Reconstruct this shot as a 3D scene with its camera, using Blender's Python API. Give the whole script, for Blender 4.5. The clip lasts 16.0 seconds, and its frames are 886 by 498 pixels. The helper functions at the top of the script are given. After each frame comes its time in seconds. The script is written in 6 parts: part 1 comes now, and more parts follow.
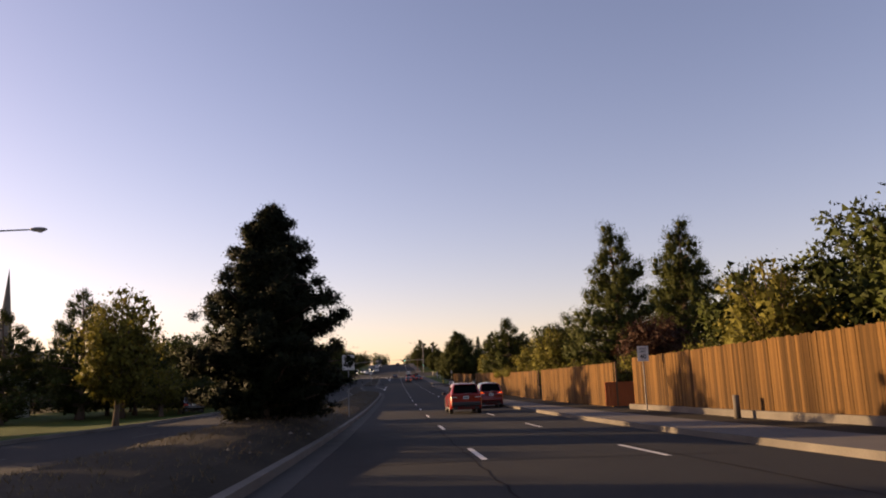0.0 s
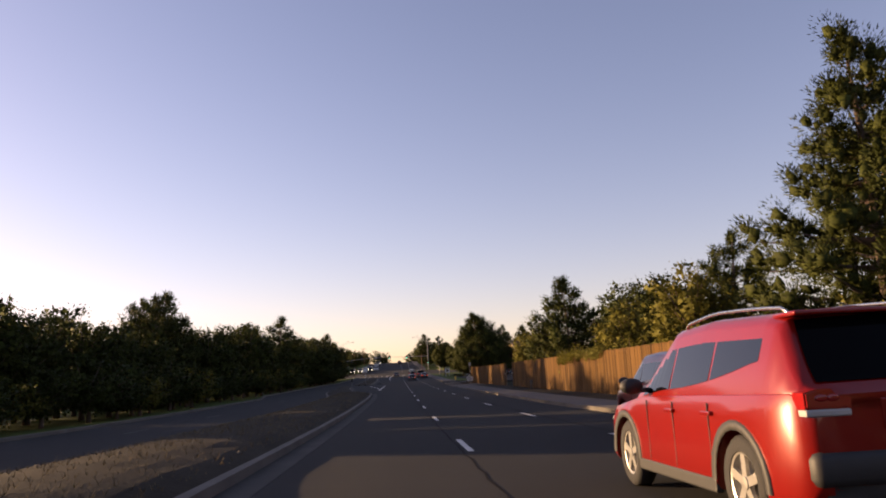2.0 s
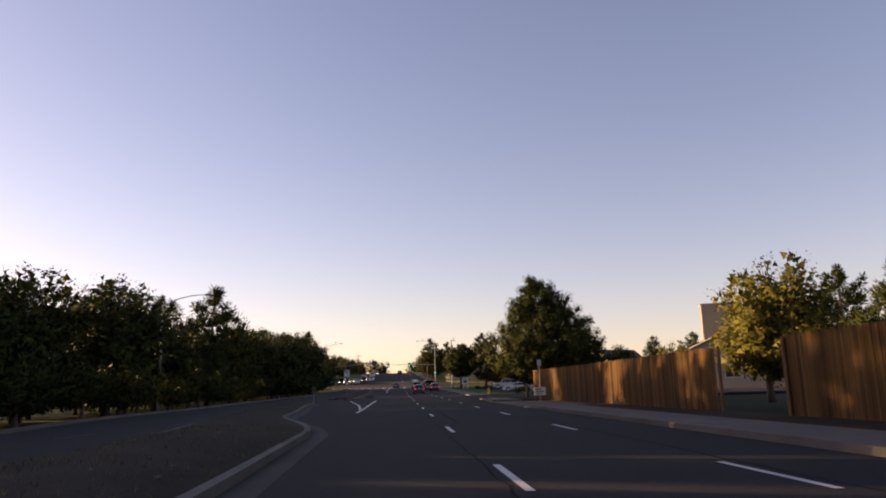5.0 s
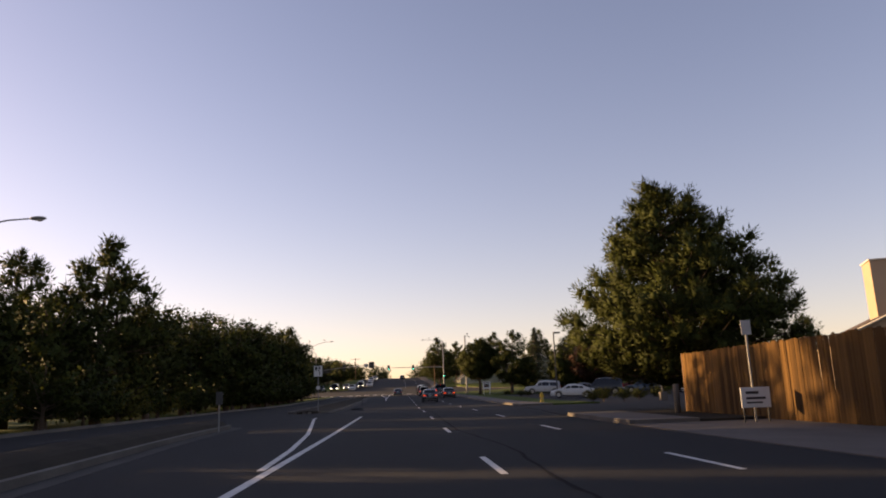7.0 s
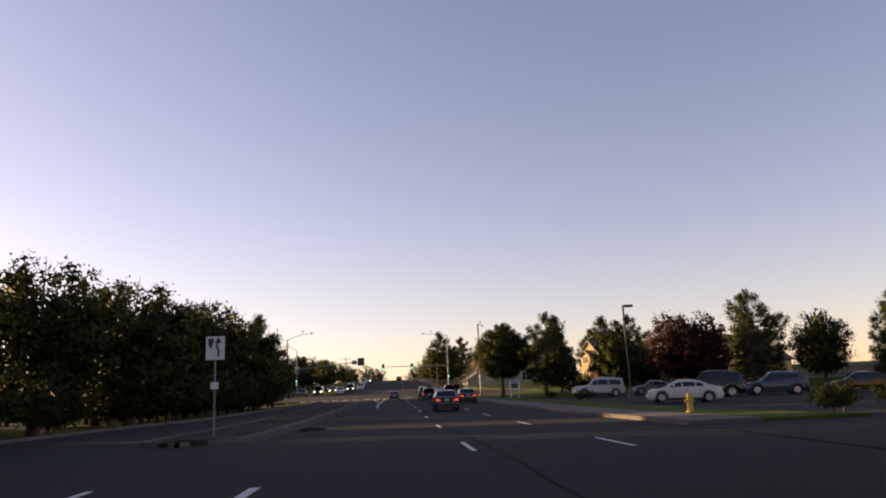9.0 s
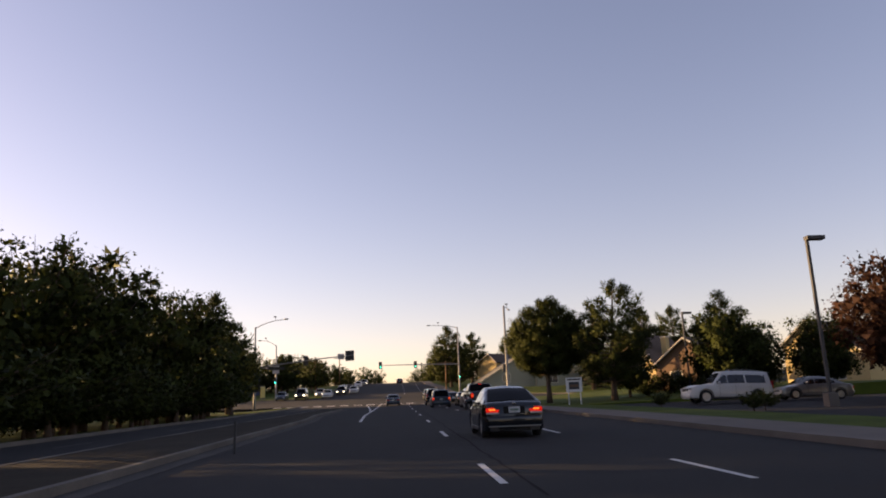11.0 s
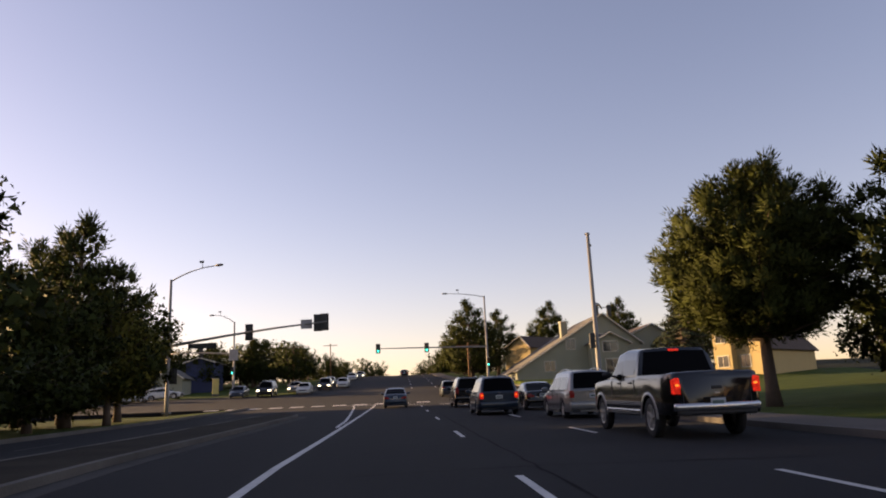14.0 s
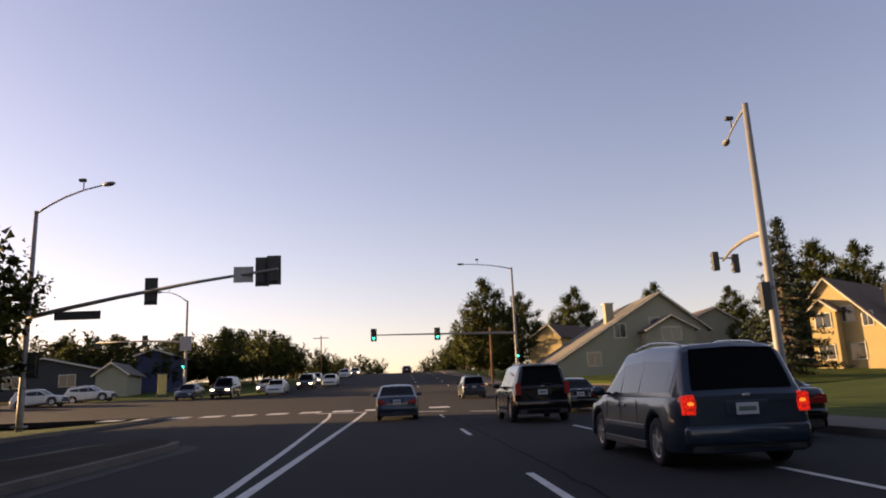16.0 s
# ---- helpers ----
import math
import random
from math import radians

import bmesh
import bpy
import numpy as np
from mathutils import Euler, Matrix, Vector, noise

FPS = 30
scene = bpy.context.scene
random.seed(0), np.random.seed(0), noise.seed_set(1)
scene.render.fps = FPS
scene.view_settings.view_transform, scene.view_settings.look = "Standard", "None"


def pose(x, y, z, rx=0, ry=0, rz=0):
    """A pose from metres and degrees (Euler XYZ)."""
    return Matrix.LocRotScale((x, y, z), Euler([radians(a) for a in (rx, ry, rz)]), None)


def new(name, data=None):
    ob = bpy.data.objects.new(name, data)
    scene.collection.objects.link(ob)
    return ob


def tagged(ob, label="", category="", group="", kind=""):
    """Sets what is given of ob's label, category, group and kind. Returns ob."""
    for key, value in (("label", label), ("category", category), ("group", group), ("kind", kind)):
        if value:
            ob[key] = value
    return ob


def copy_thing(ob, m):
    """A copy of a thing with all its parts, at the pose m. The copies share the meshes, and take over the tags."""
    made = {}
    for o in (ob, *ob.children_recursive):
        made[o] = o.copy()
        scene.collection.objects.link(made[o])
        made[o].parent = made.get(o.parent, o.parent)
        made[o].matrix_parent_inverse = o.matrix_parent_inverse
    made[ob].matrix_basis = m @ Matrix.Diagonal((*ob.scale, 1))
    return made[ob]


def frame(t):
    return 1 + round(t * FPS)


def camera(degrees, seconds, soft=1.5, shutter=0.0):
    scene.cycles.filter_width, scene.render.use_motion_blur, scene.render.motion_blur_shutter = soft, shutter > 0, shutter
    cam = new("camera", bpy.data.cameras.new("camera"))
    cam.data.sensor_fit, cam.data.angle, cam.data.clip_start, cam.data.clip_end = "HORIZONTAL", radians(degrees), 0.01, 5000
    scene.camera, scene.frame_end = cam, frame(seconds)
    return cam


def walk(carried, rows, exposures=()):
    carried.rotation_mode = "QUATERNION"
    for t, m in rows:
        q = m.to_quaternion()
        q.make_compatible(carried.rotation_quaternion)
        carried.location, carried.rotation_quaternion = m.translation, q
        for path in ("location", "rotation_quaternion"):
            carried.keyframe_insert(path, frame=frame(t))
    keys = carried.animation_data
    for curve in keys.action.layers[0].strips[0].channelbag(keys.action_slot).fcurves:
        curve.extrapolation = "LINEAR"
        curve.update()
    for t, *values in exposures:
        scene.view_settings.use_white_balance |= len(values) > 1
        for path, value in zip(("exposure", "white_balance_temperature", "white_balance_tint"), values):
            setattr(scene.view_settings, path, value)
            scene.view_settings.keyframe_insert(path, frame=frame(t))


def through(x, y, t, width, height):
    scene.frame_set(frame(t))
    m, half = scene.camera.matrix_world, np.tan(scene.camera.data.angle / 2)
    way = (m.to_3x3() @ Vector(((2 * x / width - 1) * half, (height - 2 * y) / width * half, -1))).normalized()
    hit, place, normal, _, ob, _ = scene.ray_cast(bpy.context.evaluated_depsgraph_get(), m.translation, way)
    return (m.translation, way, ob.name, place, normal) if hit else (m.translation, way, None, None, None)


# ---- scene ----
cam = camera(61.7, 16.0, soft=1.9)
# seconds, eye x y z, tilt, lean, turn
PATH = [
    (0.0, -0.00, -0.00, 1.20, 100.66, 1.94, -3.54),
    (0.5, 0.09, 9.41, 1.10, 100.22, 2.09, -3.60),
    (1.0, 0.07, 18.77, 1.02, 100.21, 2.16, -3.61),
    (1.5, 0.13, 28.03, 0.99, 100.72, 1.87, -3.61),
    (2.0, 0.36, 36.95, 0.98, 100.69, 2.94, -3.32),
    (2.5, 0.33, 45.97, 1.00, 100.89, 2.03, -3.32),
    (3.0, 0.25, 55.01, 1.05, 101.21, 2.18, -3.33),
    (3.5, 0.22, 64.04, 1.13, 101.51, 2.31, -3.30),
    (4.0, 0.19, 73.17, 1.23, 101.51, 1.13, -3.45),
    (6.5, 0.07, 116.60, 2.06, 102.37, 2.57, -3.26),
    (7.0, 0.13, 125.09, 2.22, 102.32, 2.12, -3.19),
    (7.5, 0.06, 133.30, 2.40, 102.33, 2.35, -3.20),
    (8.0, 0.08, 141.20, 2.58, 102.23, 2.25, -3.18),
    (8.5, 0.04, 148.79, 2.77, 102.28, 2.85, -3.25),
    (9.0, -0.00, 156.59, 2.99, 102.57, 2.53, -3.47),
    (11.5, 0.19, 193.64, 3.93, 102.97, 2.13, -3.36),
    (12.0, 0.18, 200.42, 4.13, 102.99, 1.69, -3.31),
    (12.5, 0.23, 206.89, 4.34, 102.40, 1.59, -3.19),
    (13.0, 0.12, 213.44, 4.56, 102.60, 2.37, -3.07),
    (13.5, 0.11, 219.92, 4.78, 102.91, 2.32, -3.09),
    (14.0, 0.06, 226.60, 5.00, 102.63, 2.43, -3.14),
    (14.5, -0.07, 233.13, 5.22, 102.53, 2.36, -3.15),
    (15.0, -0.10, 239.23, 5.41, 102.65, 2.03, -3.02),
    (15.5, -0.11, 245.11, 5.60, 102.94, 1.93, -2.98),
    (16.0, -0.14, 250.62, 5.78, 102.63, 2.39, -3.09),
]
walk(cam, [(t, pose(x, y, z, a, b, c)) for t, x, y, z, a, b, c in PATH], exposures=[(0.0, 1.36, 6200, 13), (1.0, 1.33, 6150, 14), (2.0, 1.42, 6150, 13), (4.0, 1.44, 6200, 12), (6.5, 1.46, 6500, 10), (9.0, 1.5, 6500, 10), (12.0, 1.54, 6450, 10), (16.0, 1.54, 6500, 9)])

# ---------------------------------------------------------------- light
SUN_EL, SUN_AZ = 9.2, 293.0          # degrees; azimuth clockwise from +y: low, ahead on the left
world = bpy.data.worlds.new("evening_sky")
scene.world = world
world.use_nodes = True
wn = world.node_tree.nodes
sky = wn.new("ShaderNodeTexSky")
sky.sky_type = "NISHITA"
sky.sun_disc = False
sky.sun_elevation = radians(SUN_EL)
sky.sun_rotation = radians(SUN_AZ)
sky.air_density, sky.dust_density, sky.ozone_density = 1.0, 0.6, 1.0
warm = wn.new("ShaderNodeMix")               # one tint for the whole evening sky
warm.data_type, warm.blend_type = "RGBA", "MULTIPLY"
warm.inputs[0].default_value, warm.inputs[7].default_value = 1.0, (1.25, 0.92, 0.98, 1.0)
world.node_tree.links.new(sky.outputs[0], warm.inputs[6])
world.node_tree.links.new(warm.outputs[2], wn["Background"].inputs[0])
wn["Background"].inputs[1].default_value = 0.083
sun_data = bpy.data.lights.new("sun", "SUN")
sun_data.energy, sun_data.angle, sun_data.color = 4.7, radians(0.6), (1.0, 0.63, 0.3)
sun = new("sun", sun_data)
az, el = radians(SUN_AZ), radians(SUN_EL)
to_sun = Vector((math.sin(az) * math.cos(el), math.cos(az) * math.cos(el), math.sin(el)))
sun.rotation_mode = "QUATERNION"
sun.rotation_quaternion = to_sun.to_track_quat("Z", "Y")


# ---------------------------------------------------------------- materials
def material(name, base, rough=0.7, metal=0.0, second=None, scale=3.0, fine=40.0, bump=0.2, mix=0.6, island=0.0, coat=0.0, spec=0.5, streak=0.0):
    """Two-scale noise between two colours, with fine relief."""
    m = bpy.data.materials.new(name)
    m.use_nodes = True
    n, l = m.node_tree.nodes, m.node_tree.links
    b = n["Principled BSDF"]
    b.inputs["Roughness"].default_value, b.inputs["Metallic"].default_value = rough, metal
    b.inputs["Coat Weight"].default_value = coat
    b.inputs["Coat Roughness"].default_value = 0.06
    b.inputs["Specular IOR Level"].default_value = spec
    second = second or tuple(c * 0.72 for c in base)
    co = n.new("ShaderNodeTexCoord")
    big, small = n.new("ShaderNodeTexNoise"), n.new("ShaderNodeTexNoise")
    big.inputs["Scale"].default_value, big.inputs["Detail"].default_value = scale, 5
    small.inputs["Scale"].default_value, small.inputs["Detail"].default_value = fine, 3
    for t in (big, small):
        l.new(co.outputs["Object"], t.inputs["Vector"])
    add = n.new("ShaderNodeMath")
    add.operation = "MULTIPLY_ADD"
    l.new(small.outputs["Fac"], add.inputs[0])
    add.inputs[1].default_value = 0.45
    l.new(big.outputs["Fac"], add.inputs[2])
    if streak:                   # long wear marks along the road
        mp, lane, more = n.new("ShaderNodeMapping"), n.new("ShaderNodeTexNoise"), n.new("ShaderNodeMath")
        mp.inputs["Scale"].default_value = (1.1, 0.025, 1.0)
        lane.inputs["Scale"].default_value, lane.inputs["Detail"].default_value = 1.0, 4
        more.operation = "MULTIPLY_ADD"
        more.inputs[1].default_value = streak
        l.new(co.outputs["Object"], mp.inputs["Vector"])
        l.new(mp.outputs[0], lane.inputs["Vector"])
        l.new(lane.outputs["Fac"], more.inputs[0])
        l.new(add.outputs[0], more.inputs[2])
        add = more
    ramp = n.new("ShaderNodeMapRange")
    ramp.inputs["From Min"].default_value, ramp.inputs["From Max"].default_value = 0.45, 1.0
    ramp.inputs["To Max"].default_value = mix
    l.new(add.outputs[0], ramp.inputs["Value"])
    mx = n.new("ShaderNodeMix")
    mx.data_type = "RGBA"
    mx.inputs[6].default_value, mx.inputs[7].default_value = (*base, 1), (*second, 1)
    l.new(ramp.outputs[0], mx.inputs[0])
    out = mx.outputs[2]
    if island:
        src = n.new("ShaderNodeNewGeometry").outputs["Random Per Island"] if island > 0 else n.new("ShaderNodeObjectInfo").outputs["Random"]
        hsv = n.new("ShaderNodeHueSaturation")
        rg = n.new("ShaderNodeMapRange")
        rg.inputs["To Min"].default_value, rg.inputs["To Max"].default_value = 1 - abs(island), 1 + abs(island)
        l.new(src, rg.inputs["Value"])
        l.new(rg.outputs[0], hsv.inputs["Value"])
        l.new(out, hsv.inputs["Color"])
        out = hsv.outputs["Color"]
    l.new(out, b.inputs["Base Color"])
    if bump:
        bp = n.new("ShaderNodeBump")
        bp.inputs["Strength"].default_value, bp.inputs["Distance"].default_value = bump, 0.02
        l.new(small.outputs["Fac"], bp.inputs["Height"])
        l.new(bp.outputs[0], b.inputs["Normal"])
    return m


def foliage(name, base, second, through=0.25):
    """Leaves: diffuse with some light passing through."""
    m = material(name, base, 0.65, second=second, scale=0.7, fine=9, bump=0, mix=0.9, island=0.3, spec=0.08)
    n, l = m.node_tree.nodes, m.node_tree.links
    b = n["Principled BSDF"]
    tr, mixer = n.new("ShaderNodeBsdfTranslucent"), n.new("ShaderNodeMixShader")
    l.new(b.inputs["Base Color"].links[0].from_socket, tr.inputs["Color"])
    mixer.inputs[0].default_value = through
    l.new(b.outputs[0], mixer.inputs[1])
    l.new(tr.outputs[0], mixer.inputs[2])
    l.new(mixer.outputs[0], n["Material Output"].inputs["Surface"])
    return m


def faceted(name, color, lo, hi, base):
    """A lit lens whose moulded facets glow unevenly."""
    m = bpy.data.materials.new(name)
    m.use_nodes = True
    n, l = m.node_tree.nodes, m.node_tree.links
    b = n["Principled BSDF"]
    b.inputs["Base Color"].default_value, b.inputs["Emission Color"].default_value = (*base, 1), (*color, 1)
    b.inputs["Roughness"].default_value = 0.15
    co, vo, mr = n.new("ShaderNodeTexCoord"), n.new("ShaderNodeTexVoronoi"), n.new("ShaderNodeMapRange")
    vo.inputs["Scale"].default_value = 26
    l.new(co.outputs["Object"], vo.inputs["Vector"])
    l.new(vo.outputs["Distance"], mr.inputs["Value"])
    mr.inputs["From Max"].default_value, mr.inputs["To Min"].default_value, mr.inputs["To Max"].default_value = 0.7, hi, lo
    l.new(mr.outputs[0], b.inputs["Emission Strength"])
    return m


def glowing(name, color, strength, base=None):
    m = bpy.data.materials.new(name)
    m.use_nodes = True
    b = m.node_tree.nodes["Principled BSDF"]
    b.inputs["Base Color"].default_value = (*(base or color), 1)
    b.inputs["Emission Color"].default_value = (*color, 1)
    b.inputs["Emission Strength"].default_value = strength
    b.inputs["Roughness"].default_value = 0.2
    return m


ASPHALT = material("asphalt", (0.024, 0.0235, 0.024), 0.92, second=(0.0135, 0.0135, 0.0145), scale=0.25, fine=60, bump=0.5, mix=0.8, spec=0.2, streak=0.5)
CONCRETE = material("concrete", (0.13, 0.115, 0.1), 0.92, second=(0.08, 0.07, 0.062), scale=0.8, fine=30, bump=0.3, spec=0.2)
KERB = material("kerb_concrete", (0.16, 0.145, 0.125), 0.92, second=(0.07, 0.063, 0.055), scale=0.5, fine=25, bump=0.4, mix=0.9, spec=0.2)
GUTTER = material("gutter_concrete", (0.07, 0.065, 0.06), 0.92, second=(0.035, 0.033, 0.031), scale=0.6, fine=25, bump=0.3, mix=0.9, spec=0.15)
DIRT = material("dry_dirt", (0.045, 0.036, 0.025), 0.95, second=(0.016, 0.015, 0.011), scale=0.6, fine=14, bump=0.9, mix=0.9, spec=0.1)
GRASS_M = material("lawn", (0.075, 0.1, 0.016), 0.95, second=(0.024, 0.04, 0.007), scale=0.5, fine=25, bump=0.9, mix=0.9, spec=0.1)
SCRUB = material("rough_grass", (0.016, 0.02, 0.007), 0.95, second=(0.008, 0.01, 0.004), scale=0.08, fine=6, bump=0.8, mix=0.9, spec=0.1)
PAINT_W = material("road_paint", (0.62, 0.6, 0.56), 0.7, second=(0.3, 0.29, 0.28), scale=2, fine=50, bump=0.2, mix=0.55)
PAINT_OLD = material("faded_road_paint", (0.1, 0.098, 0.095), 0.85, second=(0.04, 0.04, 0.04), scale=2, fine=50, bump=0.2, mix=0.8, spec=0.2)
WOOD = material("cedar_fence", (0.118, 0.062, 0.016), 0.9, second=(0.045, 0.026, 0.011), scale=1.5, fine=18, bump=0.4, mix=0.9, island=-0.5, spec=0.15)
WOOD_R = material("cedar_fence_far", (0.118, 0.062, 0.016), 0.9, second=(0.045, 0.026, 0.011), scale=1.5, fine=18, bump=0.4, mix=0.9, island=0.5, spec=0.15)
POST_W = material("fence_post_wood", (0.17, 0.09, 0.035), 0.85, second=(0.08, 0.045, 0.02), scale=2, fine=22, bump=0.4)
BARK = material("bark", (0.1, 0.07, 0.05), 0.95, second=(0.04, 0.03, 0.022), scale=2, fine=16, bump=1.0)
PINE = foliage("pine_needles", (0.05, 0.058, 0.012), (0.022, 0.028, 0.007), 0.1)
JUNI = foliage("juniper_foliage", (0.016, 0.02, 0.009), (0.009, 0.012, 0.006), 0.04)
LEAF = foliage("green_leaves", (0.045, 0.055, 0.011), (0.019, 0.026, 0.007), 0.08)
LEAF_Y = foliage("yellow_green_leaves", (0.15, 0.135, 0.026), (0.075, 0.078, 0.016), 0.25)
LEAF_R = foliage("plum_leaves", (0.05, 0.024, 0.015), (0.025, 0.014, 0.01), 0.2)
SPRUCE_M = foliage("blue_spruce_needles", (0.045, 0.058, 0.034), (0.022, 0.03, 0.018), 0.1)
STEEL = material("galvanised_steel", (0.22, 0.215, 0.205), 0.6, 0.25, second=(0.16, 0.155, 0.15), scale=3, fine=40, bump=0.05)
STEEL_D = material("dark_signal_housing", (0.03, 0.03, 0.028), 0.6, 0.0, scale=5, fine=50, bump=0.1)
SIGN_W = material("white_sign_sheet", (0.62, 0.62, 0.6), 0.45, second=(0.5, 0.5, 0.48), scale=4, fine=60, bump=0.02)
SIGN_K = material("black_sign_ink", (0.02, 0.02, 0.022), 0.5, bump=0.0)
SIGN_B = material("sign_back_aluminium", (0.32, 0.31, 0.31), 0.5, 0.5, bump=0.05)
RUBBER = material("tyre_rubber", (0.02, 0.02, 0.021), 0.85, scale=8, fine=60, bump=0.3)
ALLOY = material("alloy_wheel", (0.5, 0.49, 0.47), 0.35, 0.7, second=(0.36, 0.35, 0.34), bump=0.02)
TRIM = material("black_plastic", (0.025, 0.025, 0.026), 0.6, scale=8, fine=80, bump=0.1)
CHROME = material("chrome", (0.62, 0.62, 0.62), 0.2, 0.9, bump=0.0)
GLASS_C = material("tinted_window", (0.003, 0.003, 0.0035), 0.06, 0.0, second=(0.002, 0.002, 0.0025), bump=0.0, spec=0.04)
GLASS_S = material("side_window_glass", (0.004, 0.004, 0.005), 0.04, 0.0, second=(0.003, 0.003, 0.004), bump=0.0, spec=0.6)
PLATE = material("number_plate", (0.5, 0.52, 0.54), 0.5, bump=0.02)
PLATE_D = material("number_plate_bars", (0.1, 0.16, 0.13), 0.5, bump=0.0)
TAIL = glowing("tail_light_lit", (1.0, 0.2, 0.02), 0.62, (0.4, 0.01, 0.01))
TAIL_DIM = faceted("tail_lens_lit", (1.0, 0.022, 0.008), 0.1, 0.42, (0.25, 0.008, 0.008))
TAIL_OFF = material("red_lens", (0.28, 0.012, 0.012), 0.15, bump=0.0, coat=0.5)
LENS = material("clear_lens", (0.45, 0.45, 0.44), 0.15, bump=0.0, coat=0.5)
HEAD = glowing("headlight_lit", (1.0, 0.8, 0.5), 2.6, (0.8, 0.8, 0.75))
GREEN_L = glowing("green_signal", (0.05, 1.0, 0.62), 2.0, (0.02, 0.3, 0.2))
LAMP_OFF = material("dark_lens", (0.03, 0.02, 0.02), 0.25, bump=0.0)
SIDING = material("cream_siding", (0.4, 0.31, 0.14), 0.85, second=(0.32, 0.25, 0.11), scale=0.8, fine=30, bump=0.1, mix=0.5)
SIDING_P = material("warm_pale_siding", (0.36, 0.27, 0.18), 0.85, second=(0.28, 0.21, 0.14), scale=0.8, fine=30, bump=0.1, mix=0.5)
SIDING_G = material("greige_siding", (0.26, 0.265, 0.195), 0.85, second=(0.21, 0.21, 0.155), scale=0.8, fine=30, bump=0.1, mix=0.5)
SHINGLE = material("brown_shingles", (0.085, 0.06, 0.045), 0.92, second=(0.045, 0.034, 0.028), scale=2, fine=12, bump=0.5)
SHINGLE_G = material("grey_shingles", (0.14, 0.13, 0.11), 0.9, second=(0.08, 0.075, 0.065), scale=2, fine=12, bump=0.5)
TRIM_W = material("painted_trim", (0.6, 0.56, 0.46), 0.7, bump=0.05)
BRICK_M = material("weathered_brick", (0.12, 0.07, 0.038), 0.9, second=(0.1, 0.065, 0.04), scale=3, fine=25, bump=0.4)
SLATE = material("slate_siding", (0.035, 0.04, 0.043), 0.85, second=(0.022, 0.026, 0.03), scale=0.8, fine=20, bump=0.1)
TEAL = material("teal_metal_roof", (0.025, 0.05, 0.052), 0.7, second=(0.018, 0.035, 0.038), scale=0.6, fine=10, bump=0.1)
BLUE_W = material("blue_painted_wall", (0.03, 0.04, 0.1), 0.8, second=(0.022, 0.03, 0.075), scale=0.8, fine=20, bump=0.1)
ORANGE = material("orange_boards", (0.42, 0.1, 0.02), 0.8, second=(0.3, 0.07, 0.015), scale=2, fine=20, bump=0.1)
STRAW = material("dry_stubble", (0.16, 0.125, 0.07), 0.95, second=(0.07, 0.055, 0.03), scale=2, fine=9, bump=0.0, island=0.4, spec=0.1)
STONE = material("pale_stone", (0.14, 0.125, 0.105), 0.95, second=(0.07, 0.064, 0.055), scale=3, fine=25, bump=0.3, island=0.3, spec=0.1)
PANE = material("house_window_glass", (0.03, 0.035, 0.04), 0.06, bump=0.0, spec=0.7)


def paint(name, c, flake=0.25, rough=0.28):
    return material(name, c, rough, flake, second=tuple(v * 0.82 for v in c), scale=0.8, fine=90, bump=0.015, mix=0.5, coat=0.6, spec=0.3)


RED = paint("red_car_paint", (0.2, 0.006, 0.003), 0.1)
GREY = paint("graphite_car_paint", (0.013, 0.0155, 0.0195), 0.3, 0.2)
SILVER = paint("silver_car_paint", (0.24, 0.24, 0.235), 0.5)
BLUE = paint("blue_grey_car_paint", (0.022, 0.036, 0.056), 0.3)
BLACK = paint("black_car_paint", (0.005, 0.005, 0.006), 0.0, 0.16)
WHITE = paint("white_car_paint", (0.5, 0.5, 0.48), 0.0)
NAVY = paint("dark_blue_car_paint", (0.03, 0.045, 0.07), 0.3)
MAROON = paint("dark_red_car_paint", (0.13, 0.015, 0.016), 0.2)


# ---------------------------------------------------------------- mesh helpers
def mesh_ob(name, bm, mat, parent=None, label="", smooth=False):
    me = bpy.data.meshes.new(name)
    bm.to_mesh(me)
    bm.free()
    for m in (mat if isinstance(mat, (list, tuple)) else [mat]):
        me.materials.append(m)
    if smooth:
        me.polygons.foreach_set("use_smooth", [True] * len(me.polygons))
    ob = new(name, me)
    if parent:
        ob.parent = parent
    if label:
        tagged(ob, label)
    return ob


def part(name, bm, mat, parent, label="", smooth=False):
    return mesh_ob(name, bm, mat, parent, label, smooth)


def raw(name, verts, faces, mat, parent=None, label="", smooth=False):
    me = bpy.data.meshes.new(name)
    me.from_pydata([tuple(v) for v in verts], [], [tuple(f) for f in faces])
    me.materials.append(mat)
    if smooth:
        me.polygons.foreach_set("use_smooth", [True] * len(me.polygons))
    me.update()
    ob = new(name, me)
    if parent:
        ob.parent = parent
    if label:
        tagged(ob, label)
    return ob


def thing(name, x, y, z, rz, label, category, group=""):
    ob = new(name)
    ob.empty_display_size = 0.2
    ob.matrix_basis = pose(x, y, z, 0, 0, rz)
    return tagged(ob, label, category, group)


def box(bm, x0, x1, y0, y1, z0, z1, bevel=0.0):
    r = bmesh.ops.create_cube(bm, size=1, matrix=Matrix.Translation(((x0 + x1) / 2, (y0 + y1) / 2, (z0 + z1) / 2)) @ Matrix.Diagonal((x1 - x0, y1 - y0, z1 - z0, 1)))
    if bevel:
        es = list({e for v in r["verts"] for e in v.link_edges})
        bmesh.ops.bevel(bm, geom=es, offset=bevel, segments=2, affect="EDGES", profile=0.5)
    return bm


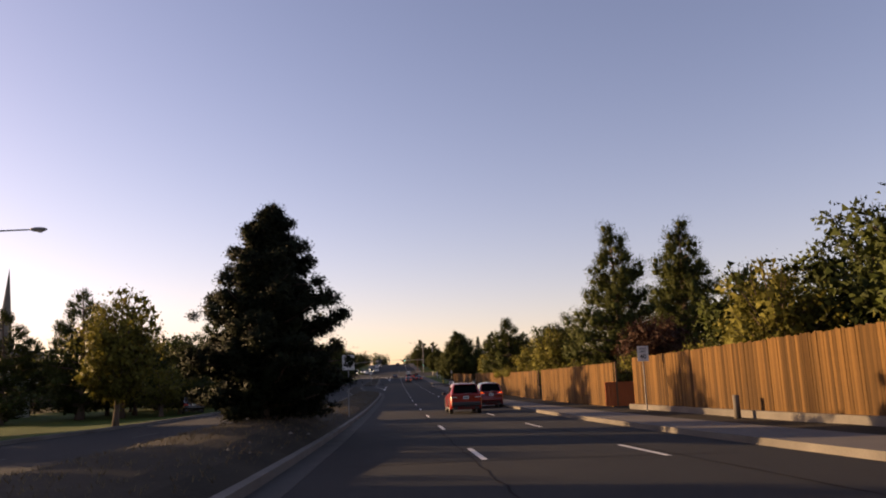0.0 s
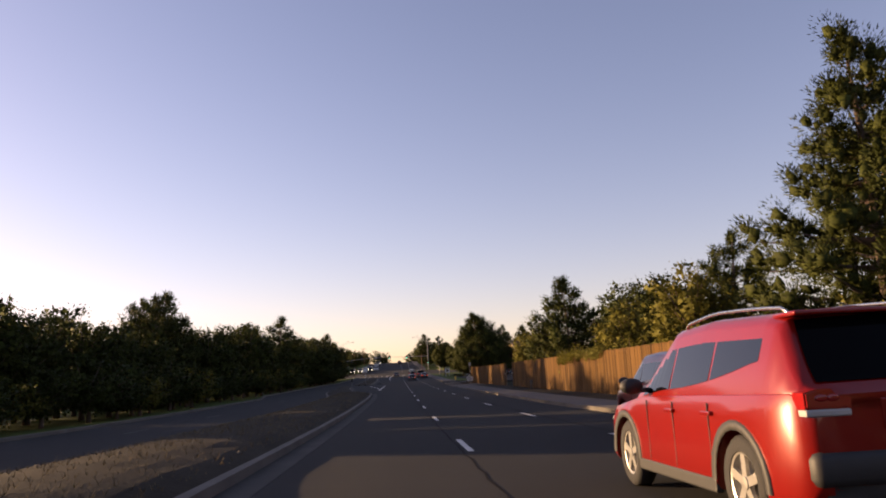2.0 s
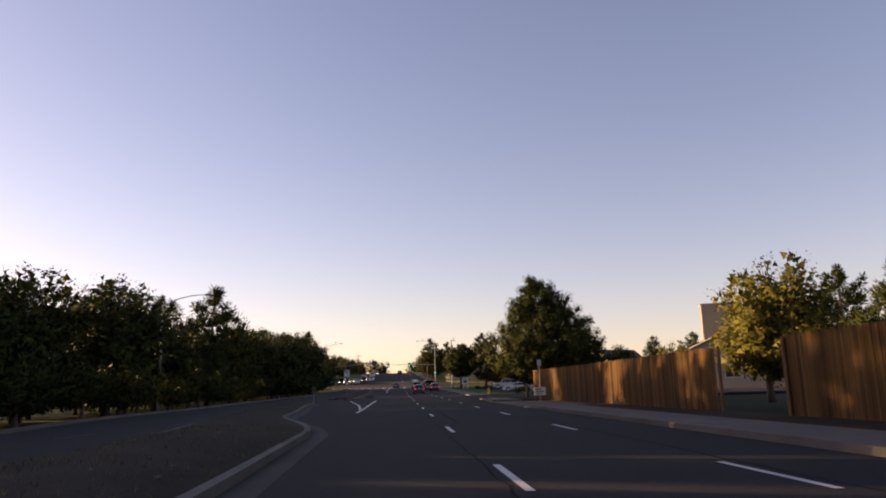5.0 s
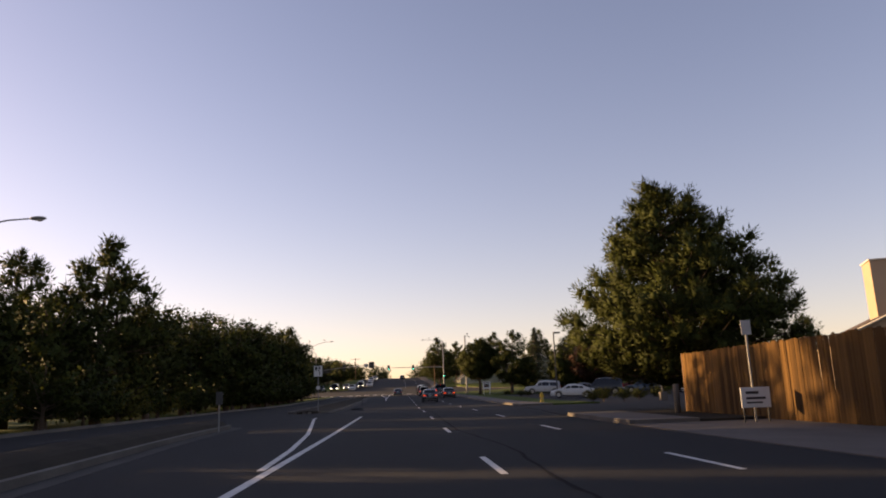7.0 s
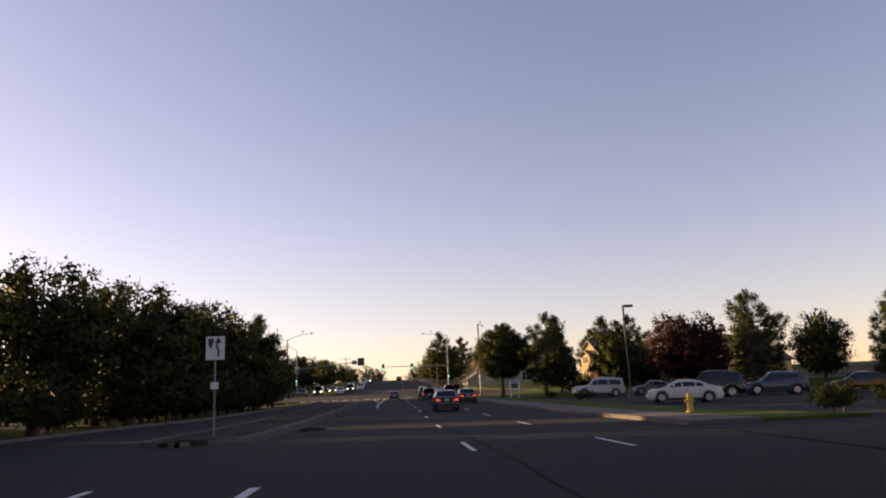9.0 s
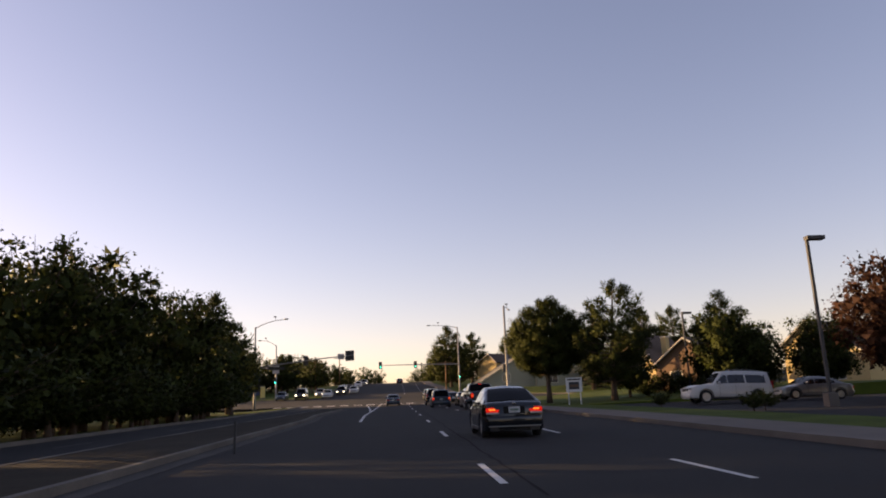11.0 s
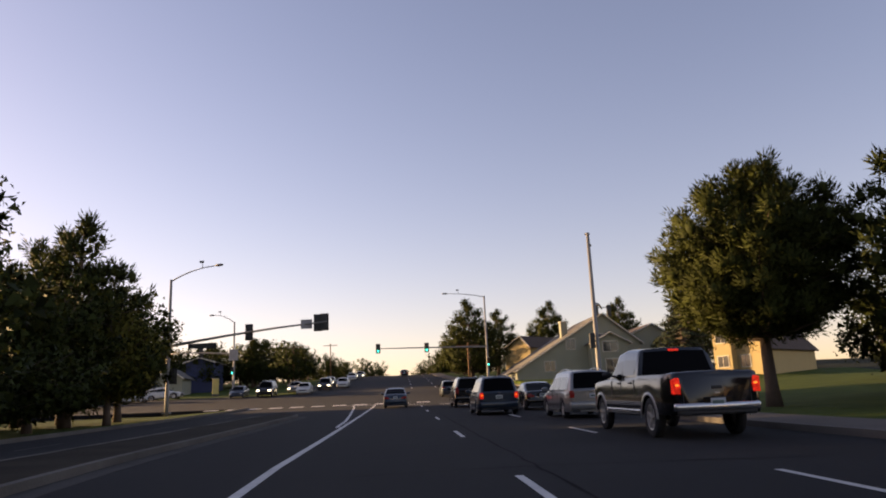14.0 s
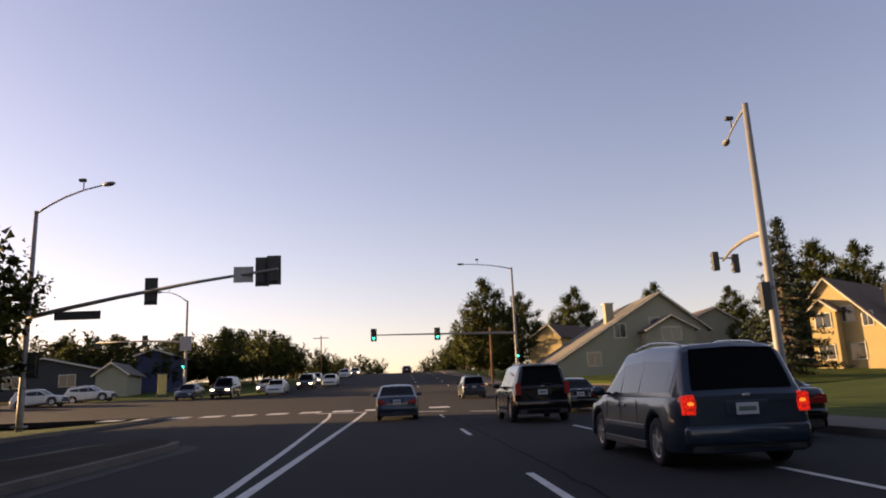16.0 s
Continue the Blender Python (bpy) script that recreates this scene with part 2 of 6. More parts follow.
def boxes(*args, bevel=0.0):
    bm = bmesh.new()
    for a in args:
        box(bm, *a, bevel=bevel)
    return bm


def tube(bm, pts, radii, n=8, cap=True):
    """A tapered tube along points."""
    rings = []
    for i, p in enumerate(pts):
        p = Vector(p)
        a = Vector(pts[max(i - 1, 0)])
        b = Vector(pts[min(i + 1, len(pts) - 1)])
        d = (b - a).normalized()
        u = d.cross(Vector((0.31, 0.12, 0.94)) if abs(d.z) < 0.9 else Vector((1, 0, 0))).normalized()
        v = d.cross(u)
        r = radii[i]
        rings.append([bm.verts.new(p + r * (math.cos(k * 2 * math.pi / n) * u + math.sin(k * 2 * math.pi / n) * v)) for k in range(n)])
    for a, b in zip(rings, rings[1:]):
        for k in range(n):
            bm.faces.new((a[k], a[(k + 1) % n], b[(k + 1) % n], b[k]))
    if cap:
        bm.faces.new(rings[0][::-1])
        bm.faces.new(rings[-1])
    return bm


# ---------------------------------------------------------------- the lie of the land
KN = [(-400, 4.5), (-100, 1.1), (-30, 0.32), (0, 0.0), (19, -0.18), (37, -0.22), (55, -0.15), (73, 0.03), (95, 0.42), (117, 0.86), (133, 1.2), (149, 1.57), (170, 2.12), (194, 2.73), (213, 3.36), (233, 4.02), (251, 4.58), (275, 5.4), (293, 6.12), (310, 7.1), (328, 8.6), (345, 10.0), (380, 12.8), (410, 14.9), (440, 15.9), (475, 15.9), (560, 13.5), (900, 11.0), (4000, 8.0)]


def G(y):
    """Height of the road along its length."""
    for i in range(len(KN) - 1):
        (a, za), (b, zb) = KN[i], KN[i + 1]
        if y <= b or i == len(KN) - 2:
            def slope(j):
                j0, j1 = max(j - 1, 0), min(j + 1, len(KN) - 1)
                return (KN[j1][1] - KN[j0][1]) / (KN[j1][0] - KN[j0][0])
            h = b - a
            s = min(max((y - a) / h, 0), 1)
            return (2 * s ** 3 - 3 * s ** 2 + 1) * za + (s ** 3 - 2 * s ** 2 + s) * h * slope(i) + (-2 * s ** 3 + 3 * s ** 2) * zb + (s ** 3 - s ** 2) * h * slope(i + 1)


def smooth(a, b, y):
    s = min(max((y - a) / (b - a), 0), 1)
    return s * s * (3 - 2 * s)


def left_fall(x):
    """The verge beyond the far carriageway lies a little lower."""
    return -0.45 * smooth(11, 22, -x)


def fx(v):
    return v if callable(v) else (lambda y: v)


def strip(name, x0, x1, y0, y1, top, mat, thick=0.35, step=3.0, crown=None, cols=2, parent=None, label="", extra=None):
    """A solid ribbon that follows the road's height."""
    x0, x1, n = fx(x0), fx(x1), max(2, int((y1 - y0) / step) + 1)
    verts, faces = [], []
    for i in range(n):
        y = y0 + (y1 - y0) * i / (n - 1)
        a, b, z = x0(y), x1(y), G(y)
        verts.append((a, y, z + top - thick))
        for k in range(cols):
            s = k / (cols - 1)
            xx = a + (b - a) * s
            verts.append((xx, y, z + top + (crown(y) * math.sin(math.pi * s) ** 0.6 if crown else 0) + (extra(xx, y) if extra else 0)))
        verts.append((b, y, z + top - thick))
    m = cols + 2
    for i in range(n - 1):
        for k in range(m):
            k2 = (k + 1) % m
            faces.append((i * m + k, i * m + k2, (i + 1) * m + k2, (i + 1) * m + k))
    faces.append(tuple(range(m))[::-1])
    faces.append(tuple((n - 1) * m + k for k in range(m)))
    return raw(name, verts, faces, mat, parent, label)


# ---------------------------------------------------------------- ground and road
xs = [-2500, -1200, -600, -300, -160, -100, -60, -40, -30, -24, -18, -13, -8, 0, 8, 13, 18, 26, 40, 60, 100, 160, 300, 600, 1200, 2500]
ys = [-400, -200, -120, -60] + [-40 + 6 * i for i in range(82)] + [470 + 30 * i for i in range(20)] + [1200, 1600, 2200, 3000, 4000]
gv = [(x, y, G(y) - 0.2 + (left_fall(x) if x < 0 else 0)) for y in ys for x in xs]
nx = len(xs)
gf = [(j * nx + i, j * nx + i + 1, (j + 1) * nx + i + 1, (j + 1) * nx + i) for j in range(len(ys) - 1) for i in range(nx - 1)]
tagged(raw("ground", gv, gf, SCRUB), "rough dry grass and earth reaching to the horizon", "ground", kind="structure")



def left_edge(y):
    return -13.6 - 2.6 * (smooth(112, 135, y) - smooth(196, 216, y))


def right_edge(y):
    return 7.4 + 1.4 * (smooth(156, 182, y) - smooth(350, 380, y))


tagged(strip("road", left_edge, right_edge, -150, 1000, 0.0, ASPHALT, 0.3, 3.0), "worn dark asphalt of a wide divided road", "road", kind="structure")
for s, (a, b) in (("left", (-160, left_edge)), ("right", (right_edge, 160))):
    tagged(strip("road_cross_" + s, a, b, 298, 326, -0.006, ASPHALT, 0.3, 3.0), "worn asphalt of the crossing street", "road", kind="structure")


def med_r(y):
    return -2.0 - 0.3 * smooth(95, 114, y) - 2.9 * smooth(111, 129, y) - 1.9 * smooth(126, 156, y)


def med_l(y):
    return -6.05 - 2.6 * smooth(100, 135, y) - 0.6 * smooth(135, 160, y)


def nose(f, mid, y0, y1, length=2.5):
    """Rounds both ends of a median."""
    def g(y):
        d = min(y - y0, y1 - y)
        s = math.sqrt(max(0.0, 1 - (1 - min(max(d / length, 0.0), 1.0)) ** 2))
        return mid(y) + (f(y) - mid(y)) * max(s, 0.06)
    return g


def median(index, l, r, y0, y1, crown):
    mid = lambda y: (l(y) + r(y)) / 2
    ll, rr = nose(l, mid, y0, y1), nose(r, mid, y0, y1)
    body = tagged(strip("median_%d" % index, lambda y: ll(y) + 0.18, lambda y: rr(y) - 0.18, y0 + 0.2, y1 - 0.2, 0.14, DIRT, 0.4, 1.2, crown, 9,
                        extra=lambda x, y: 0.05 * noise.noise((x * 0.8, y * 0.5, 3.1 * index))), "bare tan dirt median with dry stubble between raised kerbs", "median", kind="structure")
    for a, b, s in ((ll, lambda y: ll(y) + 0.18, "far"), (lambda y: rr(y) - 0.18, rr, "near")):
        tagged(strip("kerb_median_%d_%s" % (index, s), a, b, y0, y1, 0.15, KERB, 0.4, 1.2), "worn pale concrete kerb along the median", "kerb", kind="structure")
    tagged(strip("gutter_%d" % index, rr, lambda y: rr(y) + 0.5, y0, y1, 0.006, GUTTER, 0.2, 1.2), "pale concrete gutter along the kerb", "gutter", kind="structure")
    return body


median(1, med_l, med_r, -60, 160, lambda y: 0.26 + 0.3 * math.exp(-((y - 23) / 10) ** 2))
median(2, lambda y: -8.3, lambda y: -4.9 - 0.8 * smooth(228, 245, y), 180, 272, lambda y: 0.06)

# far side of the road
for i, (a, b) in enumerate(((-150, 296), (328, 900))):
    tagged(strip("kerb_left_%d" % i, lambda y: left_edge(y) - 0.18, left_edge, a, b, 0.15, KERB, 0.4), "pale concrete kerb of the far carriageway", "kerb", kind="structure")
    tagged(strip("lawn_left_%d" % i, -40, lambda y: left_edge(y) - 0.18, a, b, 0.13, GRASS_M, 0.5, 3.0, None, 8,
                 extra=lambda x, y: left_fall(x) + 0.06 * noise.noise((x * 0.3, y * 0.3, 7))), "green lawn verge beside the far carriageway", "lawn", kind="structure")
# near side: kerb, pavement, verge
for i, (a, b) in enumerate(((-150, 133.5), (149, 158), (179, 296), (328, 900))):
    tagged(strip("kerb_right_%d" % i, right_edge, lambda y: right_edge(y) + 0.18, a, b, 0.15, KERB, 0.4), "pale concrete kerb", "kerb", kind="structure")
    tagged(strip("pavement_%d" % i, lambda y: right_edge(y) + 0.18, lambda y: right_edge(y) + 2.3, a, b, 0.14, CONCRETE, 0.4), "worn concrete pavement behind the kerb", "pavement", kind="structure")
    wide = 12.4 if b < 160 else (14.5 if b < 300 else 60)
    tagged(strip("verge_right_%d" % i, lambda y: right_edge(y) + 2.3, wide, a, b, 0.1, DIRT if b < 160 else GRASS_M, 0.4, 3.0, None, 5,
                 extra=lambda x, y: 0.05 * noise.noise((x * 0.5, y * 0.4, 2))), "strip of dirt and grass behind the pavement", "verge", kind="structure")
tagged(strip("driveway_0", right_edge, 12.4, 133.5, 149, 0.02, CONCRETE, 0.3), "concrete driveway crossing the pavement", "driveway", kind="structure")
tagged(strip("driveway_1", right_edge, 60, 158, 179, 0.02, ASPHALT, 0.3), "asphalt driveway into the parking lot", "driveway", kind="structure")
tagged(strip("parking_lot", 14.5, 60, 179, 243, 0.02, ASPHALT, 0.3), "dark asphalt parking lot behind the verge", "parking lot", kind="structure")
tagged(strip("lawn_right", 14.5, 60, 243, 296, 0.1, GRASS_M, 0.5, 3.0, None, 8, extra=lambda x, y: 0.9 * smooth(15, 40, x)), "sloping mown lawn beside the crossing", "lawn", kind="structure")


def corner(y):
    """The rounded far corner of the crossing street."""
    return 15.5 + 15.0 * (1 - smooth(306, 328, y)) ** 1.3


tagged(strip("kerb_corner", lambda y: corner(y) - 0.2, corner, 309, 328, 0.14, KERB, 0.4, 1.5), "pale concrete kerb round the far corner", "kerb", kind="structure")
tagged(strip("lawn_corner", corner, 62, 309, 328, 0.12, GRASS_M, 0.45, 1.5, None, 8, extra=lambda x, y: 0.45 * smooth(309, 328, y) + 0.05 * noise.noise((x * 0.3, y * 0.3, 4))), "sunlit mown lawn before the houses", "lawn", kind="structure")


def line(name, pts, w=0.13, label="solid white lane line", z=0.006, paint_m=None):
    """A painted line through points (x, y)."""
    verts, faces = [], []
    for (xa, ya), (xb, yb) in zip(pts, pts[1:]):
        n = max(1, int(math.hypot(xb - xa, yb - ya) / 2.5))
        for i in range(n + (1 if (xb, yb) == pts[-1] else 0)):
            s = i / n
            x, y = xa + (xb - xa) * s, ya + (yb - ya) * s
            d = Vector((xb - xa, yb - ya)).normalized()
            for k in (-1, 1):
                px, py = x + k * d.y * w / 2, y - k * d.x * w / 2
                verts.append((px, py, G(py) + z))
    for i in range(len(verts) // 2 - 1):
        faces.append((2 * i, 2 * i + 1, 2 * i + 3, 2 * i + 2))
    return tagged(raw(name, verts, faces, paint_m or PAINT_W), label, "road marking", kind="structure")


DASH0 = 2.2
for x, off in ((1.64, 0.0), (4.93, -0.7)):
    for i in range(-3, 24):
        y = DASH0 + off + 12.2 * i
        if y + 3.1 < 287:
            line("lane_dash", [(x, y), (x, y + 3.1)], 0.12, "worn white lane dash")
    for i in range(12):
        y = 330 + 12.2 * i
        line("lane_dash", [(x, y), (x, y + 3.1)], 0.12, "worn white lane dash")
for i in range(-3, 24):
    y = 5 + 12.2 * i
    x = (left_edge(y) - 6.3 - 2.0 * smooth(100, 140, y)) / 2
    line("lane_dash", [(x, y), (x, y + 3.05)], 0.1, "faded grey lane dash", paint_m=PAINT_OLD)
line("solid_line", [(-2.13, 132.5), (-2.08, 168)], 0.16)
line("solid_line", [(-2.3, 138.5), (-2.5, 143.5), (-3.0, 151), (-3.83, 159.4), (-4.6, 167), (-4.65, 168.6)], 0.14)
line("solid_line", [(-1.75, 226), (-2.1, 240), (-2.15, 270), (-2.15, 293)], 0.16)
line("solid_line", [(-2.35, 255), (-2.45, 261), (-2.75, 268), (-3.7, 288), (-4.1, 293)], 0.14)
line("stop_bar", [(-4.9, 293.4), (-2.3, 293.0)], 0.5, "white stop bar before the crossing")
for x in (0.7, 3.3, 6.4):
    line("stop_bar", [(x, 291.0 - 0.9 * (x - 0.7)), (x + 1.4, 289.8 - 0.9 * (x - 0.7))], 0.4, "white stop bar before the crossing")
for i in range(11):
    x = -17.5 + 1.9 * i
    line("crosswalk_bar", [(x, 295.6), (x + 1.2, 295.6)], 1.9, "white crosswalk mark")


def seam(pts, w=0.07, label="dark tar-sealed crack in the asphalt"):
    """A wandering strip of crack sealer."""
    rng = random.Random(int(pts[0][1] * 10))
    verts, faces = [], []
    for (xa, ya), (xb, yb) in zip(pts, pts[1:]):
        n = max(2, int(math.hypot(xb - xa, yb - ya) / 0.7))
        for i in range(n):
            s = i / n
            x, y = xa + (xb - xa) * s + rng.uniform(-0.04, 0.04), ya + (yb - ya) * s + (rng.uniform(-0.04, 0.04) if abs(yb - ya) < 2 else 0)
            d = Vector((xb - xa, yb - ya)).normalized()
            q = w * rng.uniform(0.6, 1.3) / 2
            verts += [(x - d.y * q, y + d.x * q, G(y + d.x * q) + 0.005), (x + d.y * q, y - d.x * q, G(y - d.x * q) + 0.005)]
    for i in range(len(verts) // 2 - 1):
        faces.append((2 * i, 2 * i + 1, 2 * i + 3, 2 * i + 2))
    return tagged(raw("crack_seal", verts, faces, TAR), label, "road marking", kind="structure")


TAR = material("tar", (0.024, 0.023, 0.023), 0.97, scale=3, fine=40, bump=0.0, spec=0.02)
seam([(2.2, 118), (2.3, 136), (2.5, 142), (1.95, 150), (2.1, 170), (1.9, 196)], 0.07)
seam([(1.4, -20), (1.45, 30), (1.5, 70), (1.4, 118)], 0.035)
seam([(5.2, -10), (5.15, 60), (5.25, 120)], 0.05)
seam([(2.0, 196), (2.1, 240), (2.0, 288)], 0.05)
for k, yy in enumerate((14, 31, 58, 81, 96, 128, 147, 171, 186, 205, 219, 238, 256, 275)):
    seam([(-1.3 + 0.3 * (k % 3), yy), (2.4, yy + 0.3), (7.0, yy - 0.4)], 0.05)


# stubble and loose stones on the bare median
def scatter(name, n, x0, x1, y0, y1, lo, hi, stone, mat, label, category, seed, lift):
    rng = random.Random(seed)
    verts, faces = [], []
    for i in range(n):
        x, y, s = rng.uniform(x0, x1), rng.uniform(y0, y1), rng.uniform(lo, hi)
        z = G(y) + lift(x, y)
        k = len(verts)
        if stone:
            p = [(s * rng.uniform(0.5, 1), 0, 0), (0, s * rng.uniform(0.5, 1), 0), (-s * rng.uniform(0.5, 1), 0, 0), (0, -s * rng.uniform(0.5, 1), 0), (0, 0, s * rng.uniform(0.3, 0.8))]
            verts += [(x + a, y + b, z + c) for a, b, c in p]
            faces += [(k, k + 1, k + 4), (k + 1, k + 2, k + 4), (k + 2, k + 3, k + 4), (k + 3, k, k + 4)]
        else:
            for j in range(4):
                a, k = rng.uniform(0, 6.28), len(verts)
                dx, dy, w = math.cos(a) * s * 0.6, math.sin(a) * s * 0.6, 0.008
                verts += [(x - dy * w * 8, y + dx * w * 8, z), (x + dy * w * 8, y - dx * w * 8, z), (x + dx, y + dy, z + s * rng.uniform(0.5, 1))]
                faces.append((k, k + 1, k + 2))
    return tagged(raw(name, verts, faces, mat), label, category, kind="stuff")


def bank(x, y):
    """Height of the first median's crown over the road."""
    s = min(max((x - med_l(y) - 0.18) / (med_r(y) - med_l(y) - 0.36), 0.0), 1.0)
    return 0.13 + (0.26 + 0.3 * math.exp(-((y - 23) / 10) ** 2)) * math.sin(math.pi * s) ** 0.6


scatter("dry_stubble", 9000, -5.75, -2.3, 4, 112, 0.04, 0.13, False, STRAW, "sparse dry stubble on the bare median", "grass", 5, bank)
scatter("loose_stones", 160, -5.7, -2.35, 4, 112, 0.03, 0.1, True, STONE, "loose pale stones on the bare median", "stones", 6, bank)
tagged(strip("fence_kerb", 11.78, 11.98, -8, 37.8, 0.34, KERB, 0.5), "low pale concrete kerb at the foot of the fence", "kerb", kind="structure")


def interp(table, s):
    if s <= table[0][0]:
        return table[0][1]
    for (a, za), (b, zb) in zip(table, table[1:]):
        if s <= b:
            return za + (zb - za) * (s - a) / (b - a)
    return table[-1][1]


# ---------------------------------------------------------------- trees
def leaf_mesh(name, centres, sizes, per, leaf, mat, parent, seed, flat=0.55, aspect=0.55, upward=0.0, inner=20, bulk=0.4):
    """A crown: small leaf triangles over lumpy dense clumps of foliage."""
    rng = np.random.default_rng(seed)
    cc, ss = np.asarray(centres), np.asarray(sizes)
    mid = cc.mean(0)
    squash = np.array([1, 1, flat])

    def outward(p, d):
        o = (p - mid) * np.array([1, 1, 0.8])
        o = 0.8 * d + 0.6 * o / (np.linalg.norm(o, axis=1)[:, None] + 1e-9) + np.array([0, 0, 0.1])
        return o / (np.linalg.norm(o, axis=1)[:, None] + 1e-9)

    def layer(count, length, lo, hi, asp, jitter):
        c, s = np.repeat(cc, count, axis=0), np.repeat(ss, count)[:, None]
        d = rng.normal(size=c.shape)
        d /= np.linalg.norm(d, axis=1)[:, None] + 1e-9
        p = c + d * s * (lo + (hi - lo) * rng.random((len(c), 1)) ** 0.6) * squash
        u = d + 0.6 * rng.normal(size=c.shape) + np.array([0, 0, upward])
        u /= np.linalg.norm(u, axis=1)[:, None] + 1e-9
        w = np.cross(u, rng.normal(size=c.shape))
        w /= np.linalg.norm(w, axis=1)[:, None] + 1e-9
        ln = length(s) * (0.6 + 0.8 * rng.random((len(c), 1)))
        wd = ln * asp
        tri = np.stack([p - w * wd * 0.5, p + u * ln, p + u * ln * 0.25 + w * wd * 0.6], 1)
        out = outward(p, d)
        g = np.cross(tri[:, 1] - tri[:, 0], tri[:, 2] - tri[:, 0])
        back = (g * out).sum(1) < 0
        tri[back] = tri[back][:, ::-1]
        return tri.reshape(-1, 3), np.repeat(out + jitter * rng.normal(size=out.shape), 3, axis=0)
    fine, fine_n = layer(per, lambda s: leaf, 0.45, 1.12, aspect, 0.25)
    fill, fill_n = layer(inner, lambda s: s * bulk, 0.0, 0.6, 0.8, 0.1)
    v, nv = np.concatenate([fine, fill]), np.concatenate([fine_n, fill_n])
    nv /= np.linalg.norm(nv, axis=1)[:, None] + 1e-9
    f = np.arange(len(v), dtype=np.int32)
    me = bpy.data.meshes.new(name)
    me.vertices.add(len(v))
    me.vertices.foreach_set("co", v.astype(np.float32).ravel())
    me.loops.add(len(f))
    me.loops.foreach_set("vertex_index", f)
    me.polygons.add(len(f) // 3)
    me.polygons.foreach_set("loop_start", np.arange(0, len(f), 3, dtype=np.int32))
    me.update(calc_edges=True)
    me.polygons.foreach_set("use_smooth", np.ones(len(f) // 3, dtype=bool))
    me.normals_split_custom_set_from_vertices(nv.astype(np.float32))
    me.materials.append(mat)
    ob = new(name, me)
    ob.parent = parent
    return ob


def grow(name, kind, h, r, mat, label, category, seed, leaves=9000, bare=0.12, leaf=0.16, limbs=1.0):
    """A tree of height h and crown radius r: trunk, limbs and a clumped crown."""
    rng = random.Random(seed)
    top = thing(name, 0, 0, -50, 0, label, category)
    bm = bmesh.new()
    lean = (rng.uniform(-0.04, 0.04) * h, rng.uniform(-0.04, 0.04) * h)
    trunk_top = h * (0.93 if kind in ("pine", "spruce", "juniper") else 0.6)
    tr = 0.022 * h + 0.05

    def axis(z):
        s = z / h
        return Vector((lean[0] * s * s + 0.02 * h * math.sin(3 * s + seed), lean[1] * s * s, z))
    zs = [trunk_top * i / 7 for i in range(8)]
    tube(bm, [axis(z) for z in zs], [tr * (1.15 if i == 0 else 1) * (1 - 0.93 * z / trunk_top) + 0.012 for i, z in enumerate(zs)], 8)
    centres, sizes = [], []
    nb = {"pine": 84, "spruce": 110, "juniper": 90, "round": 46, "bush": 26}[kind]
    nb = int(nb * limbs)
    for i in range(nb):
        f = (i + rng.random()) / nb
        a = i * 2.39996 + rng.uniform(-0.5, 0.5)
        if kind == "pine":
            z = h * (bare + (0.97 - bare) * f)
            reach = r * (min(1, 0.55 + 2.2 * f) * (1 - f) ** 0.62 + 0.08) * rng.uniform(0.72, 1.12)
            rise, z0 = reach * rng.uniform(-0.05, 0.45), z
        elif kind == "spruce":
            z = h * (bare + (0.98 - bare) * f)
            reach = r * ((1 - f) ** 0.9 + 0.03) * rng.uniform(0.8, 1.1)
            rise, z0 = -reach * rng.uniform(0.05, 0.3), z
        elif kind == "juniper":
            z = h * (bare + (0.97 - bare) * f)
            reach = r * (min(1, 0.7 + 1.2 * f) * (1 - f ** 1.35) ** 0.78 + 0.06) * rng.uniform(0.8, 1.17 - 0.14 * f)
            rise, z0 = reach * rng.uniform(0.0, 0.5), z
        else:
            th = math.acos(1 - 1.75 * f) if kind == "round" else math.acos(1 - 1.72 * f)
            reach = r * math.sin(th) * rng.uniform(0.7, 1.12)
            mid = h * (bare + 0.5 * (1 - bare))
            z = max(mid + (h - mid) * math.cos(th) * rng.uniform(0.85, 1.05), 0.12 * h)
            z0 = min(trunk_top * rng.uniform(0.45, 1.0), max(z - 0.25 * h, 0.2 * h))
            rise = z - z0
        base = axis(min(z0, trunk_top))
        tip = Vector((base.x + reach * math.cos(a), base.y + reach * math.sin(a), z0 + rise))
        mid_p = base.lerp(tip, 0.5) + Vector((0, 0, 0.06 * reach * rng.uniform(-1, 1)))
        br = 0.012 * h * (1 - 0.75 * f) + 0.012
        tube(bm, [base, mid_p, tip], [br, br * 0.6, 0.008], 4, False)
        k = max(2, int(2 + reach * {"pine": 2.2, "spruce": 3.4, "juniper": 3.0, "round": 1.5, "bush": 1.6}[kind]))
        for j in range(k):
            s = 0.28 + 0.75 * (j + rng.random() * 0.8) / k
            p = base.lerp(tip, s) if s > 0.5 else base.lerp(mid_p, s * 2)
            side = 0.16 * reach * s
            centres.append((p.x + rng.uniform(-side, side), p.y + rng.uniform(-side, side), p.z + rng.uniform(-0.08, 0.2) * (0.5 + 0.1 * reach)))
            sizes.append({"pine": 0.047 * h, "spruce": 0.035 * h, "juniper": 0.06 * h, "round": 0.095 * h, "bush": 0.14 * h}[kind] * rng.uniform(0.65, 1.35) * (1 - 0.35 * s * (kind != "round")))
